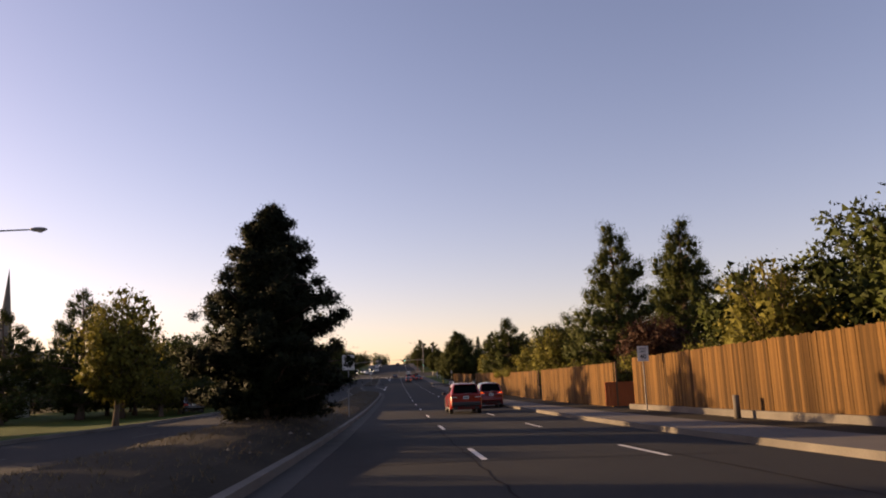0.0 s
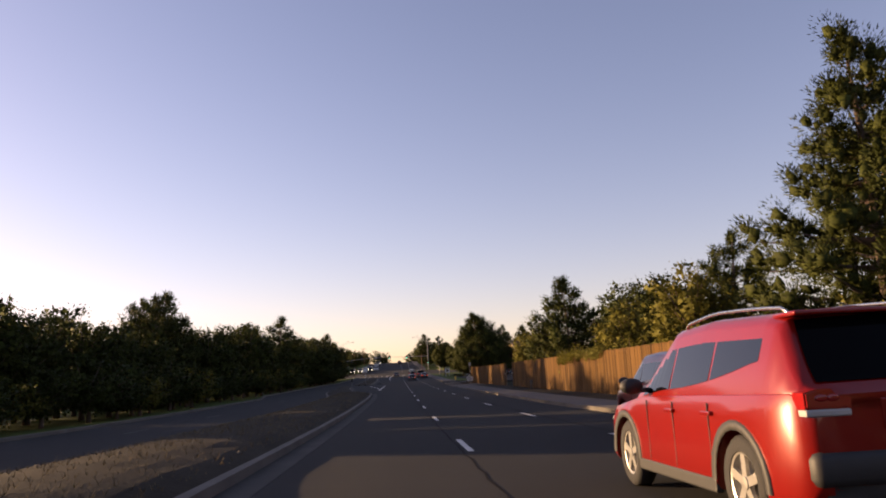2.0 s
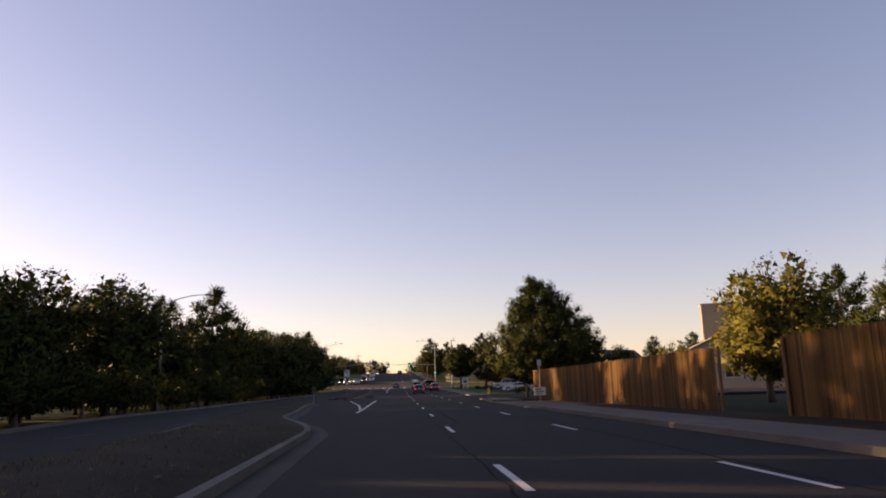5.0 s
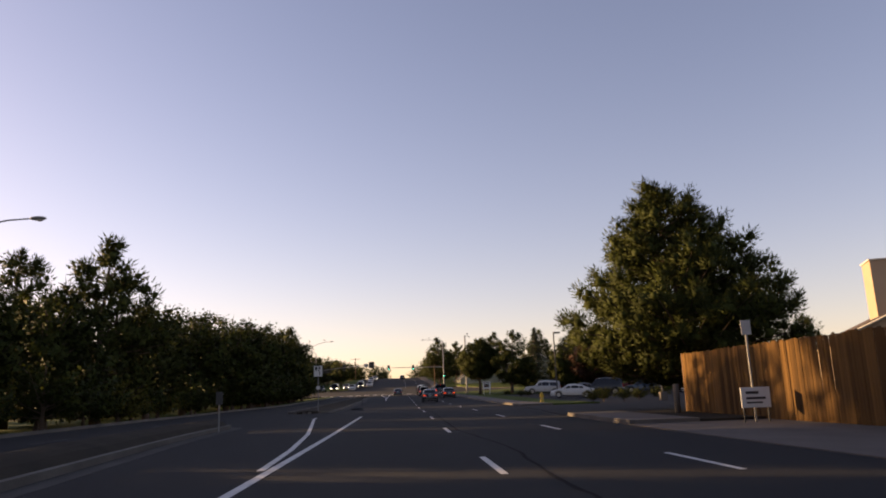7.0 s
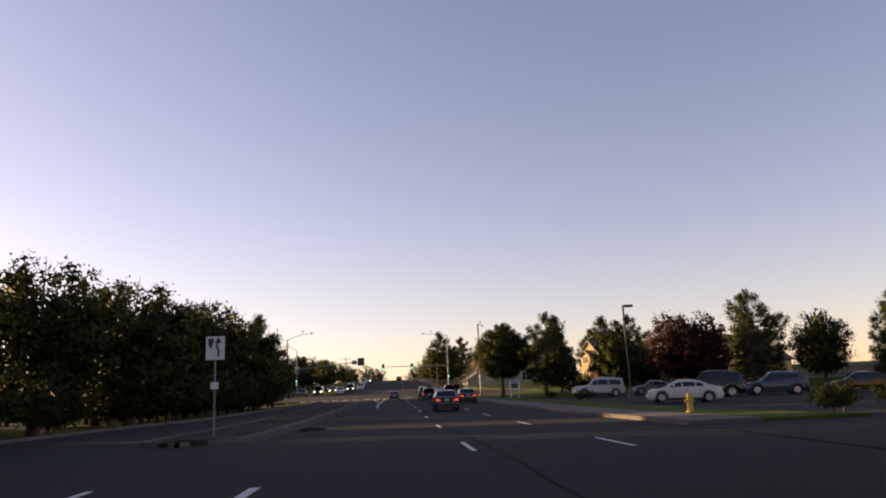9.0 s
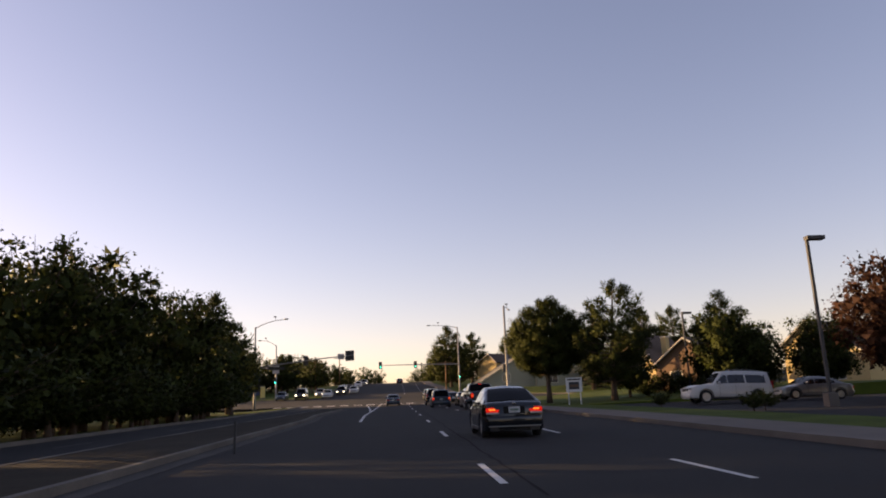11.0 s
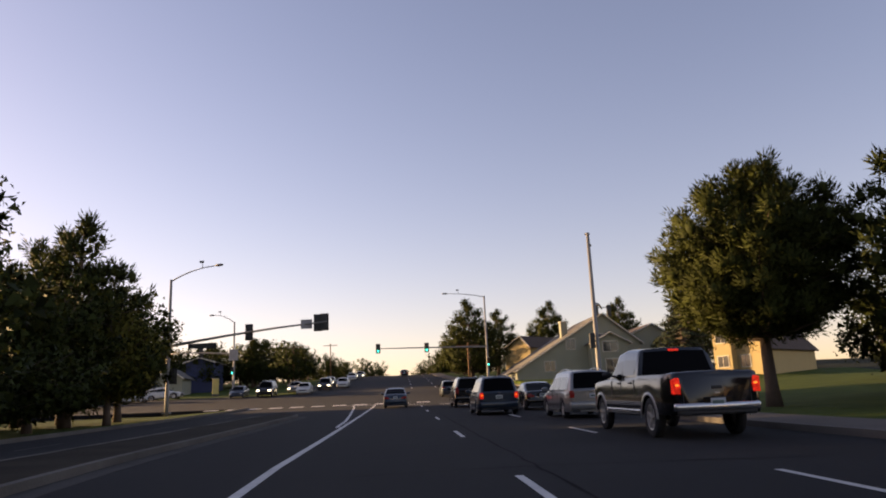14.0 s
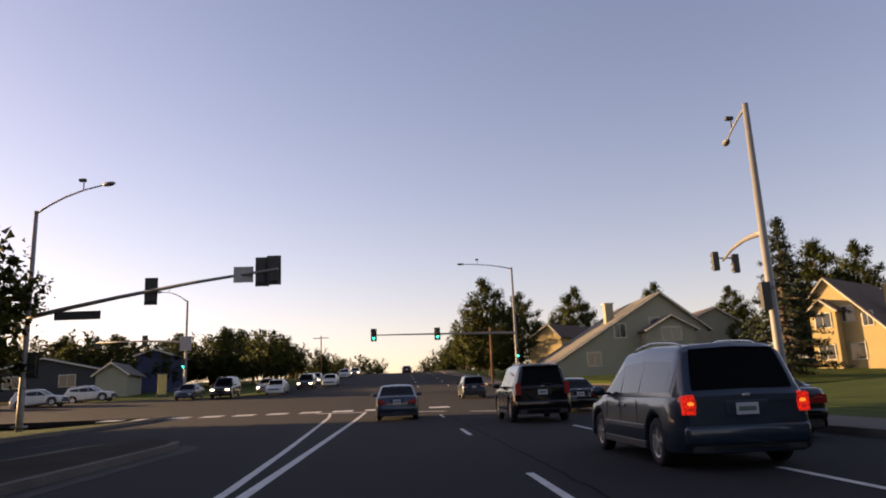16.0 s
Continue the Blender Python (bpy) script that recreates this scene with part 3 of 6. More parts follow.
    if kind in ("pine", "juniper"):
        for k in range(len(centres) // (5 if kind == "pine" else 3)):
            z = h * (bare + (0.9 - bare) * rng.random() ** 1.2)
            f = (z / h - bare) / (0.97 - bare)
            q = 0.55 * r * (1 - f) ** 0.7 * rng.random() ** 0.5
            a = rng.uniform(0, 6.283)
            p = axis(min(z, trunk_top))
            centres.append((p.x + q * math.cos(a), p.y + q * math.sin(a), z))
            sizes.append(0.07 * h * rng.uniform(0.7, 1.2))
    part("trunk", bm, BARK, top, smooth=True)
    per = max(8, leaves // len(centres))
    leaf_mesh("crown", centres, sizes, per, leaf, mat, top, seed, {"pine": 0.78, "spruce": 0.5}.get(kind, 0.85), 0.34 if kind in ("pine", "spruce") else 0.6, 0.6 if kind == "pine" else 0.0, int({"round": 24, "bush": 15, "juniper": 100, "spruce": 12}.get(kind, 20) * limbs), {"round": 0.38, "juniper": 0.34, "bush": 0.42}.get(kind, 0.45) / limbs ** 0.5)
    return top


def needle_mesh(name, tufts, per, needle, width, mat, parent, seed):
    """A pine crown: dense upturned pads, each fringed with thin needles."""
    rng = np.random.default_rng(seed)
    pos, axis = np.array([t[0] for t in tufts]), np.array([t[1] for t in tufts])
    length, fat = np.array([t[2] for t in tufts]), np.array([t[3] for t in tufts])
    axis /= np.linalg.norm(axis, axis=1)[:, None] + 1e-9
    heart = pos.mean(0) - np.array([0, 0, 0.15 * np.ptp(pos[:, 2])])

    def unit(a):
        return a / (np.linalg.norm(a, axis=1)[:, None] + 1e-9)

    def unit_rows(count):
        return unit(rng.normal(size=(count, 3)))
    p, d = np.repeat(pos, per, axis=0), np.repeat(axis, per, axis=0)
    ln, ft = np.repeat(length, per)[:, None], np.repeat(fat, per)[:, None]
    q = unit_rows(len(p))
    far_out = 0.3 + 0.62 * rng.random((len(p), 1)) ** 0.7
    base = p + d * ln * 0.34 + (q + 0.35 * (q * d).sum(1)[:, None] * d) * ft * far_out
    u = unit(0.8 * q + 0.55 * d + 0.35 * unit_rows(len(p)))
    w = unit(np.cross(u, unit_rows(len(p))))
    big = needle * (0.65 + 0.7 * rng.random((len(p), 1)))
    tri = np.stack([base - w * big * width * 0.5, base + u * big, base + w * big * width * 0.5], 1)
    out = unit(0.8 * q + 0.25 * d + 0.5 * unit(p - heart) + 0.25 * unit_rows(len(p)))
    back = (np.cross(tri[:, 1] - tri[:, 0], tri[:, 2] - tri[:, 0]) * out).sum(1) < 0
    tri[back] = tri[back][:, ::-1]
    fine, fine_n = tri.reshape(-1, 3), np.repeat(out, 3, axis=0)
    ball = bmesh.new()
    bmesh.ops.create_icosphere(ball, subdivisions=1, radius=1)
    bv = np.array([v.co[:] for v in ball.verts])
    bf = np.array([[v.index for v in q.verts] for q in ball.faces])
    ball.free()
    lump = 1 + 1.0 * (rng.random((len(pos), len(bv), 1)) - 0.5)
    along = (bv[None] * axis[:, None]).sum(2)[:, :, None] * axis[:, None]
    shape = (bv[None] + 0.3 * along) * lump * fat[:, None, None] * 0.36
    core = (pos[:, None] + axis[:, None] * length[:, None, None] * 0.34 + shape)[:, bf].reshape(-1, 3)
    core_n = unit(np.repeat(bv[None] + 0.45 * unit(pos - heart)[:, None], 1, axis=0)[:, bf].reshape(-1, 3))
    v, nv = np.concatenate([fine, core]), np.concatenate([fine_n, core_n])
    f = np.arange(len(v), dtype=np.int32)
    me = bpy.data.meshes.new(name)
    me.vertices.add(len(v))
    me.vertices.foreach_set("co", v.astype(np.float32).ravel())
    me.loops.add(len(f))
    me.loops.foreach_set("vertex_index", f)
    me.polygons.add(len(f) // 3)
    me.polygons.foreach_set("loop_start", np.arange(0, len(f), 3, dtype=np.int32))
    me.update(calc_edges=True)
    me.polygons.foreach_set("use_smooth", np.ones(len(f) // 3, dtype=bool))
    me.normals_split_custom_set_from_vertices(nv.astype(np.float32))
    me.materials.append(mat)
    ob = new(name, me)
    ob.parent = parent
    return ob


CONE = [(0, 0.55), (0.12, 0.92), (0.24, 1.0), (0.45, 0.84), (0.65, 0.62), (0.82, 0.38), (0.94, 0.18), (1, 0.04)]
DOME = [(0, 0.5), (0.15, 0.85), (0.35, 1.0), (0.6, 0.93), (0.8, 0.7), (0.93, 0.4), (1, 0.12)]
TALL = [(0, 0.6), (0.2, 0.95), (0.4, 1.0), (0.6, 0.82), (0.8, 0.55), (0.93, 0.28), (1, 0.06)]


def pine(h, r, profile, label, seed, bare=0.12, whorls=13, arms=6, per=55, needle=0.24, lean=(0.0, 0.0), ragged=0.22, loose=1.0, mat=None):
    """A pine of height h and crown radius r: trunk, rising limbs in whorls, and tufts of needles at their ends."""
    rng = random.Random(seed)
    top = thing("pine_tree", 0, 0, -50, 0, label, "tree")
    bm = bmesh.new()
    tr = 0.02 * h + 0.06

    def core(z):
        q = z / h
        return Vector((lean[0] * q ** 1.4 + 0.012 * h * math.sin(4 * q + seed), lean[1] * q ** 1.4 + 0.01 * h * math.sin(3 * q + 2 * seed), z))
    zs = [h * 0.95 * i / 9 for i in range(10)]
    tube(bm, [core(z) for z in zs], [tr * (1.25 if i == 0 else 1) * (1 - 0.93 * z / h) + 0.01 for i, z in enumerate(zs)], 9)
    tufts = []
    lobes = [(rng.uniform(0, 6.283), rng.uniform(0, 1), rng.uniform(-1, 1)) for k in range(9)]
    for i in range(whorls):
        f0 = (i + 0.5) / whorls
        n = arms if f0 < 0.75 else max(3, arms - 2)
        for j in range(n):
            f = min(max(f0 + rng.uniform(-0.5, 0.5) / whorls, 0.0), 1.0)
            a = (j + rng.uniform(-0.3, 0.3)) * 2 * math.pi / n + i * 1.1
            bulge = sum(w * math.exp(-((f - q) / 0.14) ** 2) * max(0.0, math.cos(a - b)) ** 2 for b, q, w in lobes)
            reach = r * interp(profile, f) * (1 + ragged * 0.8 * bulge) * rng.uniform(1 - ragged, 1 + 0.35 * ragged)
            z = h * (bare + (0.965 - bare) * f)
            rise = reach * rng.uniform(0.12, 0.42) * (0.5 + 0.7 * f)
            base = core(max(z - rise, 0.06 * h))
            out = Vector((math.cos(a), math.sin(a), 0))
            tip = base + out * reach + Vector((0, 0, rise))
            mid = base + out * reach * 0.55 + Vector((0, 0, rise * rng.uniform(0.25, 0.5)))
            br = (0.008 * h + 0.015) * (1.1 - 0.8 * f)
            tube(bm, [base, mid, tip], [br, br * 0.65, 0.01], 5, False)
            k = max(2, int(1.8 + reach * 1.75 * loose))
            for m in range(k):
                q = 1.0 - 0.78 * (m / k) ** 1.15 if m else 1.0
                p = mid.lerp(tip, (q - 0.55) / 0.45) if q > 0.55 else base.lerp(mid, q / 0.55)
                side = out.cross(Vector((0, 0, 1))) * rng.uniform(-1, 1) * 0.3 * reach * (1.1 - 0.6 * q) * (m > 0)
                p = p + side + Vector((0, 0, rng.uniform(-0.02, 0.035) * h))
                d = out * rng.uniform(0.2, 0.7) + side * 0.25 + Vector((rng.uniform(-0.2, 0.2), rng.uniform(-0.2, 0.2), rng.uniform(0.55, 1.0)))
                size = (0.034 * h + 0.08) * rng.uniform(0.65, 1.35)
                tufts.append((tuple(p), tuple(d), size * 1.2, size))
    for m in range(3):
        tufts.append((tuple(core(h * (0.93 + 0.02 * m))), (0.1 * (m - 1), 0.06, 1), 0.08 * h, 0.03 * h))
    part("trunk", bm, BARK, top, smooth=True)
    needle_mesh("crown", tufts, per, needle, 0.3, mat or PINE, top, seed)
    return top


TREES = {
    "pine_a": (pine(10, 3.5, TALL, "tall green pine with clumped needles and a bare lower trunk", 11, 0.16, 11, 5, 64, 0.26, (0.5, 0.2), 0.34, 0.9), 10),
    "pine_b": (pine(10, 4.2, CONE, "broad dark green pine with layered branches", 12, 0.1, 13, 6, 46, 0.29, (-0.3, 0.2), 0.24), 10),
    "pine_c": (pine(10, 2.8, TALL, "narrow dark pine with ragged branches", 13, 0.1, 13, 5, 60, 0.24, (0.2, -0.2), 0.34, 1.1), 10),
    "pine_d": (pine(11.2, 5.7, CONE, "very broad full green pine with upturned tufts of needles", 14, 0.13, 17, 9, 110, 0.185, (-1.1, 0.0), 0.24, 1.0), 11.2),
    "pine_r": (pine(9.2, 3.5, DOME, "round-headed pine with a bare trunk on the lawn", 15, 0.3, 12, 8, 135, 0.19, (0.2, 0.1), 0.2, 1.25), 9.2),
    "pine_n": (pine(16, 4.4, TALL, "tall pine with upright tufted branches behind the fence", 16, 0.08, 14, 6, 110, 0.2, (0.4, 0.0), 0.45, 1.25), 16),
    "juniper": (grow("juniper_tree", "juniper", 6.4, 2.45, JUNI, "dense dark juniper tree standing on the median", "tree", 95000, 95000, 0.05, 0.055), 6.4),
    "juniper_b": (grow("juniper_tree", "round", 3.0, 1.75, JUNI, "small dense dark juniper behind the tall one", "tree", 83, 30000, 0.28, 0.06), 3.0),
    "round_a": (grow("broadleaf_tree", "round", 9, 3.9, LEAF, "full green broadleaf tree with a dense rounded crown", "tree", 12000, 8600, 0.12, 0.176), 9),
    "round_b": (grow("broadleaf_tree", "round", 9, 3.3, LEAF, "dark green broadleaf tree with an uneven crown", "tree", 11000, 7800, 0.12, 0.176), 9),
    "round_y": (grow("broadleaf_tree", "round", 7, 2.4, LEAF_Y, "young yellow-green broadleaf tree", "tree", 29, 7000, 0.16, 0.14), 7),
    "plum": (grow("plum_tree", "round", 7, 2.8, LEAF_R, "reddish purple-leaved ornamental tree", "tree", 31, 7000, 0.18, 0.14), 7),
    "spruce": (grow("spruce_tree", "spruce", 14, 4.2, SPRUCE_M, "grey-green spruce with drooping tiered branches", "tree", 37, 9000, 0.06, 0.22), 14),
    "bush": (grow("shrub", "bush", 2.4, 1.7, LEAF_Y, "loose yellow-green shrub below the trees", "shrub", 2200, 2200, 0.1, 0.12), 2.4),
    "hedge": (grow("shrub", "bush", 3.4, 2.9, LEAF, "dense dark green shrub below the roadside trees", "shrub", 2600, 1500, 0.14, 0.215), 3.4),
    "low": (grow("juniper_shrub", "bush", 1.3, 1.9, JUNI, "low spreading dark juniper shrub on the median", "shrub", 43, 7000, 0.02, 0.07), 1.3),
    "far_a": (grow("broadleaf_tree", "round", 9, 3.8, LEAF, "distant green broadleaf tree up the hill", "tree", 47, 1500, 0.1, 0.34, 0.45), 9),
    "far_p": (grow("pine_tree", "pine", 10, 3.6, PINE, "distant dark pine up the hill", "tree", 53, 2000, 0.1, 0.3, 0.45), 10),
}
used = set()


def plant(key, x, y, h, rz=None, wide=1.0, base=None, group=""):
    ob, h0 = TREES[key]
    rz = rz if rz is not None else (x * 37 + y * 53) % 360
    z = G(y) + (base if base is not None else (0.1 + (left_fall(x) if x < 0 else 0)))
    if key not in used:
        used.add(key)
        t = ob
    else:
        t = copy_thing(ob, Matrix())
    s = h / h0
    t.matrix_basis = pose(x, y, z - 0.05, 0, 0, rz) @ Matrix.Diagonal((s * wide, s * wide, s, 1))
    if group:
        tagged(t, group=group)
    return t


# the median
plant("juniper", -3.75, 22.5, 6.5, 40, base=0.6)
plant("low", -4.3, 35.6, 0.95, 0, 1.15, 0.3)
plant("low", -3.4, 27.4, 0.95, 60, 1.25, 0.5)
plant("juniper_b", -3.55, 27.2, 2.75, 70, 1.0, 0.45)
plant("low", -5.2, 30.5, 1.0, 120, 0.9, 0.45)
# beyond the far carriageway
plant("round_y", -15.2, 42.0, 7.7, wide=0.78)
row = random.Random(8)
# trees below y = 48 stand out of view, added to shade the road in bands
LEFT_ROW = [("round_a", -24, -22, 8.0), ("round_b", -25.5, -12, 8.6), ("round_a", -23.5, -3, 7.6), ("round_b", -25, 7, 7.2), ("round_a", -25.5, 10.5, 7.0), ("round_b", -24, 13.5, 7.0), ("round_a", -26, 17, 7.0), ("round_b", -24, 20, 6.2), ("round_b", -25, 26.8, 5.6), ("round_a", -26, 29.5, 5.6), ("round_b", -25, 35.5, 5.6), ("round_a", -26.5, 38.5, 5.6), ("round_b", -25.5, 41.5, 5.5), ("round_b", -27, 44.5, 5.4), ("round_b", -24, 32.5, 5.8), ("round_b", -23.5, 66.5, 7.6), ("round_a", -24.5, 73, 7.4), ("pine_c", -26.6, 65.5, 10.2), ("pine_a", -34, 68, 9), ("round_b", -22, 79.5, 7.2), ("round_a", -25, 90, 7.4), ("round_b", -22.5, 98.5, 7.2), ("round_a", -24, 108, 7.4), ("round_b", -26.3, 85, 8.2), ("round_a", -23, 94, 7.2), ("round_b", -28, 102, 9.2), ("pine_c", -24.4, 115, 10.8), ("round_b", -28, 121, 9.6), ("round_a", -28.5, 137, 9.6), ("round_b", -28, 145, 9.0), ("pine_b", -27.2, 126, 12.0), ("pine_a", -31, 133, 12.4),
            ("round_b", -23, 131, 8.2), ("round_a", -24.3, 141, 10.0), ("round_b", -22.5, 151.3, 10.6), ("round_a", -25, 157.3, 11.0), ("round_b", -23.5, 166.4, 9.8), ("round_a", -23, 175.5, 8.6), ("pine_a", -28.7, 182, 12.2), ("pine_b", -22.6, 183, 13.0), ("round_b", -22, 193, 9.8),
            ("round_a", -22.4, 205, 11.4), ("round_a", -20.4, 215, 11.3), ("round_b", -25, 222, 12.2), ("round_a", -19.8, 229, 11.4), ("round_a", -21.2, 240, 12.7), ("round_b", -26, 248, 13.0), ("round_a", -20, 255, 12.0), ("round_b", -22.4, 265, 10.8),
            ("round_a", -21.4, 271.5, 9.6), ("pine_b", -22.6, 279.5, 14.2), ("pine_a", -28, 284, 13.6), ("round_y", -19.6, 279, 8.6), ("round_b", -21.6, 286.5, 10.8), ("round_a", -26, 286, 10.0)]
for k, x, y, h in LEFT_ROW:
    plant(k, x, y, h * (1.06 if 55 < y < 200 else 1.02 if y >= 200 else 1), group="trees along the far carriageway")
for i in range(56):
    y = 65 + i * 3.6
    plant("hedge" if i % 4 else "bush", -18.6 - 1.2 * (110 < y < 215) - row.random() * 4.5, y, 2.8 + row.random() * 1.8, group="undergrowth below the trees")
for i in range(24):
    plant("hedge", -17.6 - row.random() * 1.6 - 1.2 * (i % 2), 213 + i * 2.3, 3.6 + row.random() * 1.6, wide=1.15, group="undergrowth below the trees")
# added belt that blocks the low sun; its gap leaves sunlit bands on the road
belt = random.Random(19)
for i in range(29):
    y = -34 + i * 11.4
    if not 24 < y < 58:
        plant("far_a", -46 - belt.random() * 6, y, 7.5 + belt.random() * 2.0, wide=1.55, group="belt of trees behind the verge")
for i in range(30):
    plant("hedge", -27.5 - belt.random() * 3, 60 + i * 7.6, 3.0 + belt.random(), wide=1.5, group="undergrowth below the trees")
# behind the fence
for k, x, y, h in [("round_a", 17, 10, 7.5), ("round_b", 16.5, 20, 7.6), ("round_y", 15.5, 29, 6.2), ("round_a", 20.0, 28.6, 8.7), ("round_b", 18.4, 37.5, 7.4), ("plum", 17.5, 50, 6.2), ("pine_n", 19.9, 65.4, 15.0), ("pine_n", 28.2, 70, 16.4), ("pine_a", 31, 78, 13),
                   ("round_y", 16.5, 76, 7.0), ("round_y", 16, 86, 6.0), ("round_a", 21, 95, 9.0), ("pine_b", 15.9, 104, 9.6), ("round_a", 24, 111, 9.8), ("round_y", 15.3, 119, 6.0), ("pine_c", 31, 102, 13), ("pine_b", 28, 128, 9), ("round_y", 19, 128, 6.6),
                   ("pine_a", 34, 146, 9.5), ("round_y", 20, 143, 4.0)]:
    plant(k, x, y, h)
plant("pine_d", 14.4, 160.8, 11.0, 0, 1.05)
for y in (9, 18, 33, 47, 58, 70, 80, 92, 100):
    plant("bush", 14.0 + (y % 4) * 0.3, y, 3.4, wide=0.9)
for x, y in ((14.6, 181.2), (15.7, 182.4), (17.0, 181.4), (18.4, 182.2), (19.8, 181.5)):
    plant("hedge", x, y, 1.0 + 0.1 * (x % 2), wide=0.9, group="planting bed by the parking lot")
for x, y in ((14.9, 217.2), (15.8, 218.0), (14.7, 227.6)):
    plant("hedge", x, y, 0.9, wide=0.9, group="planting bed by the parking lot")
# round the parking lot and the crossing
for k, x, y, h in [("plum", 25.8, 222, 8.0), ("plum", 29, 226, 7.0), ("spruce", 33.9, 226, 8.9), ("pine_a", 36.2, 229, 9.8), ("round_b", 40.8, 226, 7.6), ("pine_c", 46, 222, 8.5), ("pine_a", 50, 214, 8.6), ("round_a", 55, 205, 8), ("pine_c", 27, 246.5, 8.6),
                   ("pine_r", 13.9, 254, 9.3), ("pine_a", 18.9, 250.5, 10.3), ("round_a", 22.5, 258, 6.4), ("round_a", 26.6, 245, 7.6), ("round_b", 31.5, 250, 6.6), ("round_a", 36, 247, 7.2),
                   ("spruce", 34.5, 315.8, 15.2), ("pine_a", 37.2, 330, 5.6), ("pine_b", 51, 337, 15.0), ("pine_b", 12.2, 352, 13.0), ("pine_a", 18, 362, 12), ("pine_b", 34, 395, 15), ("pine_b", 51, 397, 15.5), ("pine_b", 60, 380, 13), ("pine_a", 60, 342, 15.5)]:
    plant(k, x, y, h, group="trees round the junction")
for x, y, h in ((23.6, 255.6, 2.5), (26.0, 256.6, 2.9), (28.3, 256.2, 2.6), (30.6, 257.4, 3.0), (33.0, 257.0, 2.6), (35.4, 258.0, 2.8)):
    plant("hedge", x, y, h, group="hedge before the brick house")
for i in range(13):
    plant("hedge", -74 + i * 4.0, 367 + (i % 3) * 1.6, 4.6, wide=1.4, group="undergrowth below the trees")
far = random.Random(4)
for i in range(22):
    y = 352 + i * 6.2
    plant("far_a" if far.random() < 0.72 else "far_p", -17 - far.random() * 12, y, 6.8 + far.random() * 3.2, group="far trees up the hill")
    if i > 2:
        plant("far_a" if far.random() < 0.72 else "far_p", 11.5 + far.random() * 11, y + 3, 6.5 + far.random() * 3.5, group="far trees up the hill")
for i in range(14):
    plant("far_a" if i % 4 else "far_p", -32 - far.random() * 34, 358 + i * 5, 6.8 + far.random() * 3.2, group="far trees up the hill")
    plant("far_a", -30 + i * 5.2 - far.random() * 3 - (3 if i < 6 else -9), 486 + far.random() * 20, 7 + far.random() * 4, group="far trees up the hill")
for i in range(9):
    plant("far_a" if i % 3 else "far_p", -72 + i * 5.4 + far.random() * 2, 352 + far.random() * 14, 6.9 + far.random() * 2.9, group="far trees up the hill")
for i in range(13):
    plant("far_p" if i % 2 else "far_a", -80 + i * 4.6 + far.random() * 2, 372 + far.random() * 12, 7.2 + far.random() * 2.4, wide=1.2, group="far trees up the hill")
# added far out to the left only to keep the sun off the crossing street
for i in range(4):
    plant("far_a", -98 - belt.random() * 6, 296 + i * 11, 11, wide=1.6, group="belt of trees behind the verge")
b = thing("dead_tree", 48.4, 153, G(153), 0, "tall bare leafless poplar behind the fence trees", "tree")
bm = bmesh.new()
twig = random.Random(77)
for k in range(9):
    x0, y0 = twig.uniform(-1.6, 1.6), twig.uniform(-1.2, 1.2)
    top = 17.5 * twig.uniform(0.75, 1.02)
    tube(bm, [(x0 * 0.2, y0 * 0.2, 0), (x0 * 0.7, y0 * 0.7, top * 0.5), (x0, y0, top * 0.8), (x0 * 1.25, y0 * 1.2, top)], [0.16, 0.09, 0.05, 0.015], 5)
    for j in range(7):
        z = top * twig.uniform(0.45, 0.92)
        tube(bm, [(x0 * 0.9, y0 * 0.9, z), (x0 * 0.9 + twig.uniform(-0.8, 0.8), y0 + twig.uniform(-0.8, 0.8), z + twig.uniform(0.8, 1.8))], [0.03, 0.008], 4)
part("limbs", bm, BARK, b)


# ---------------------------------------------------------------- wooden fence


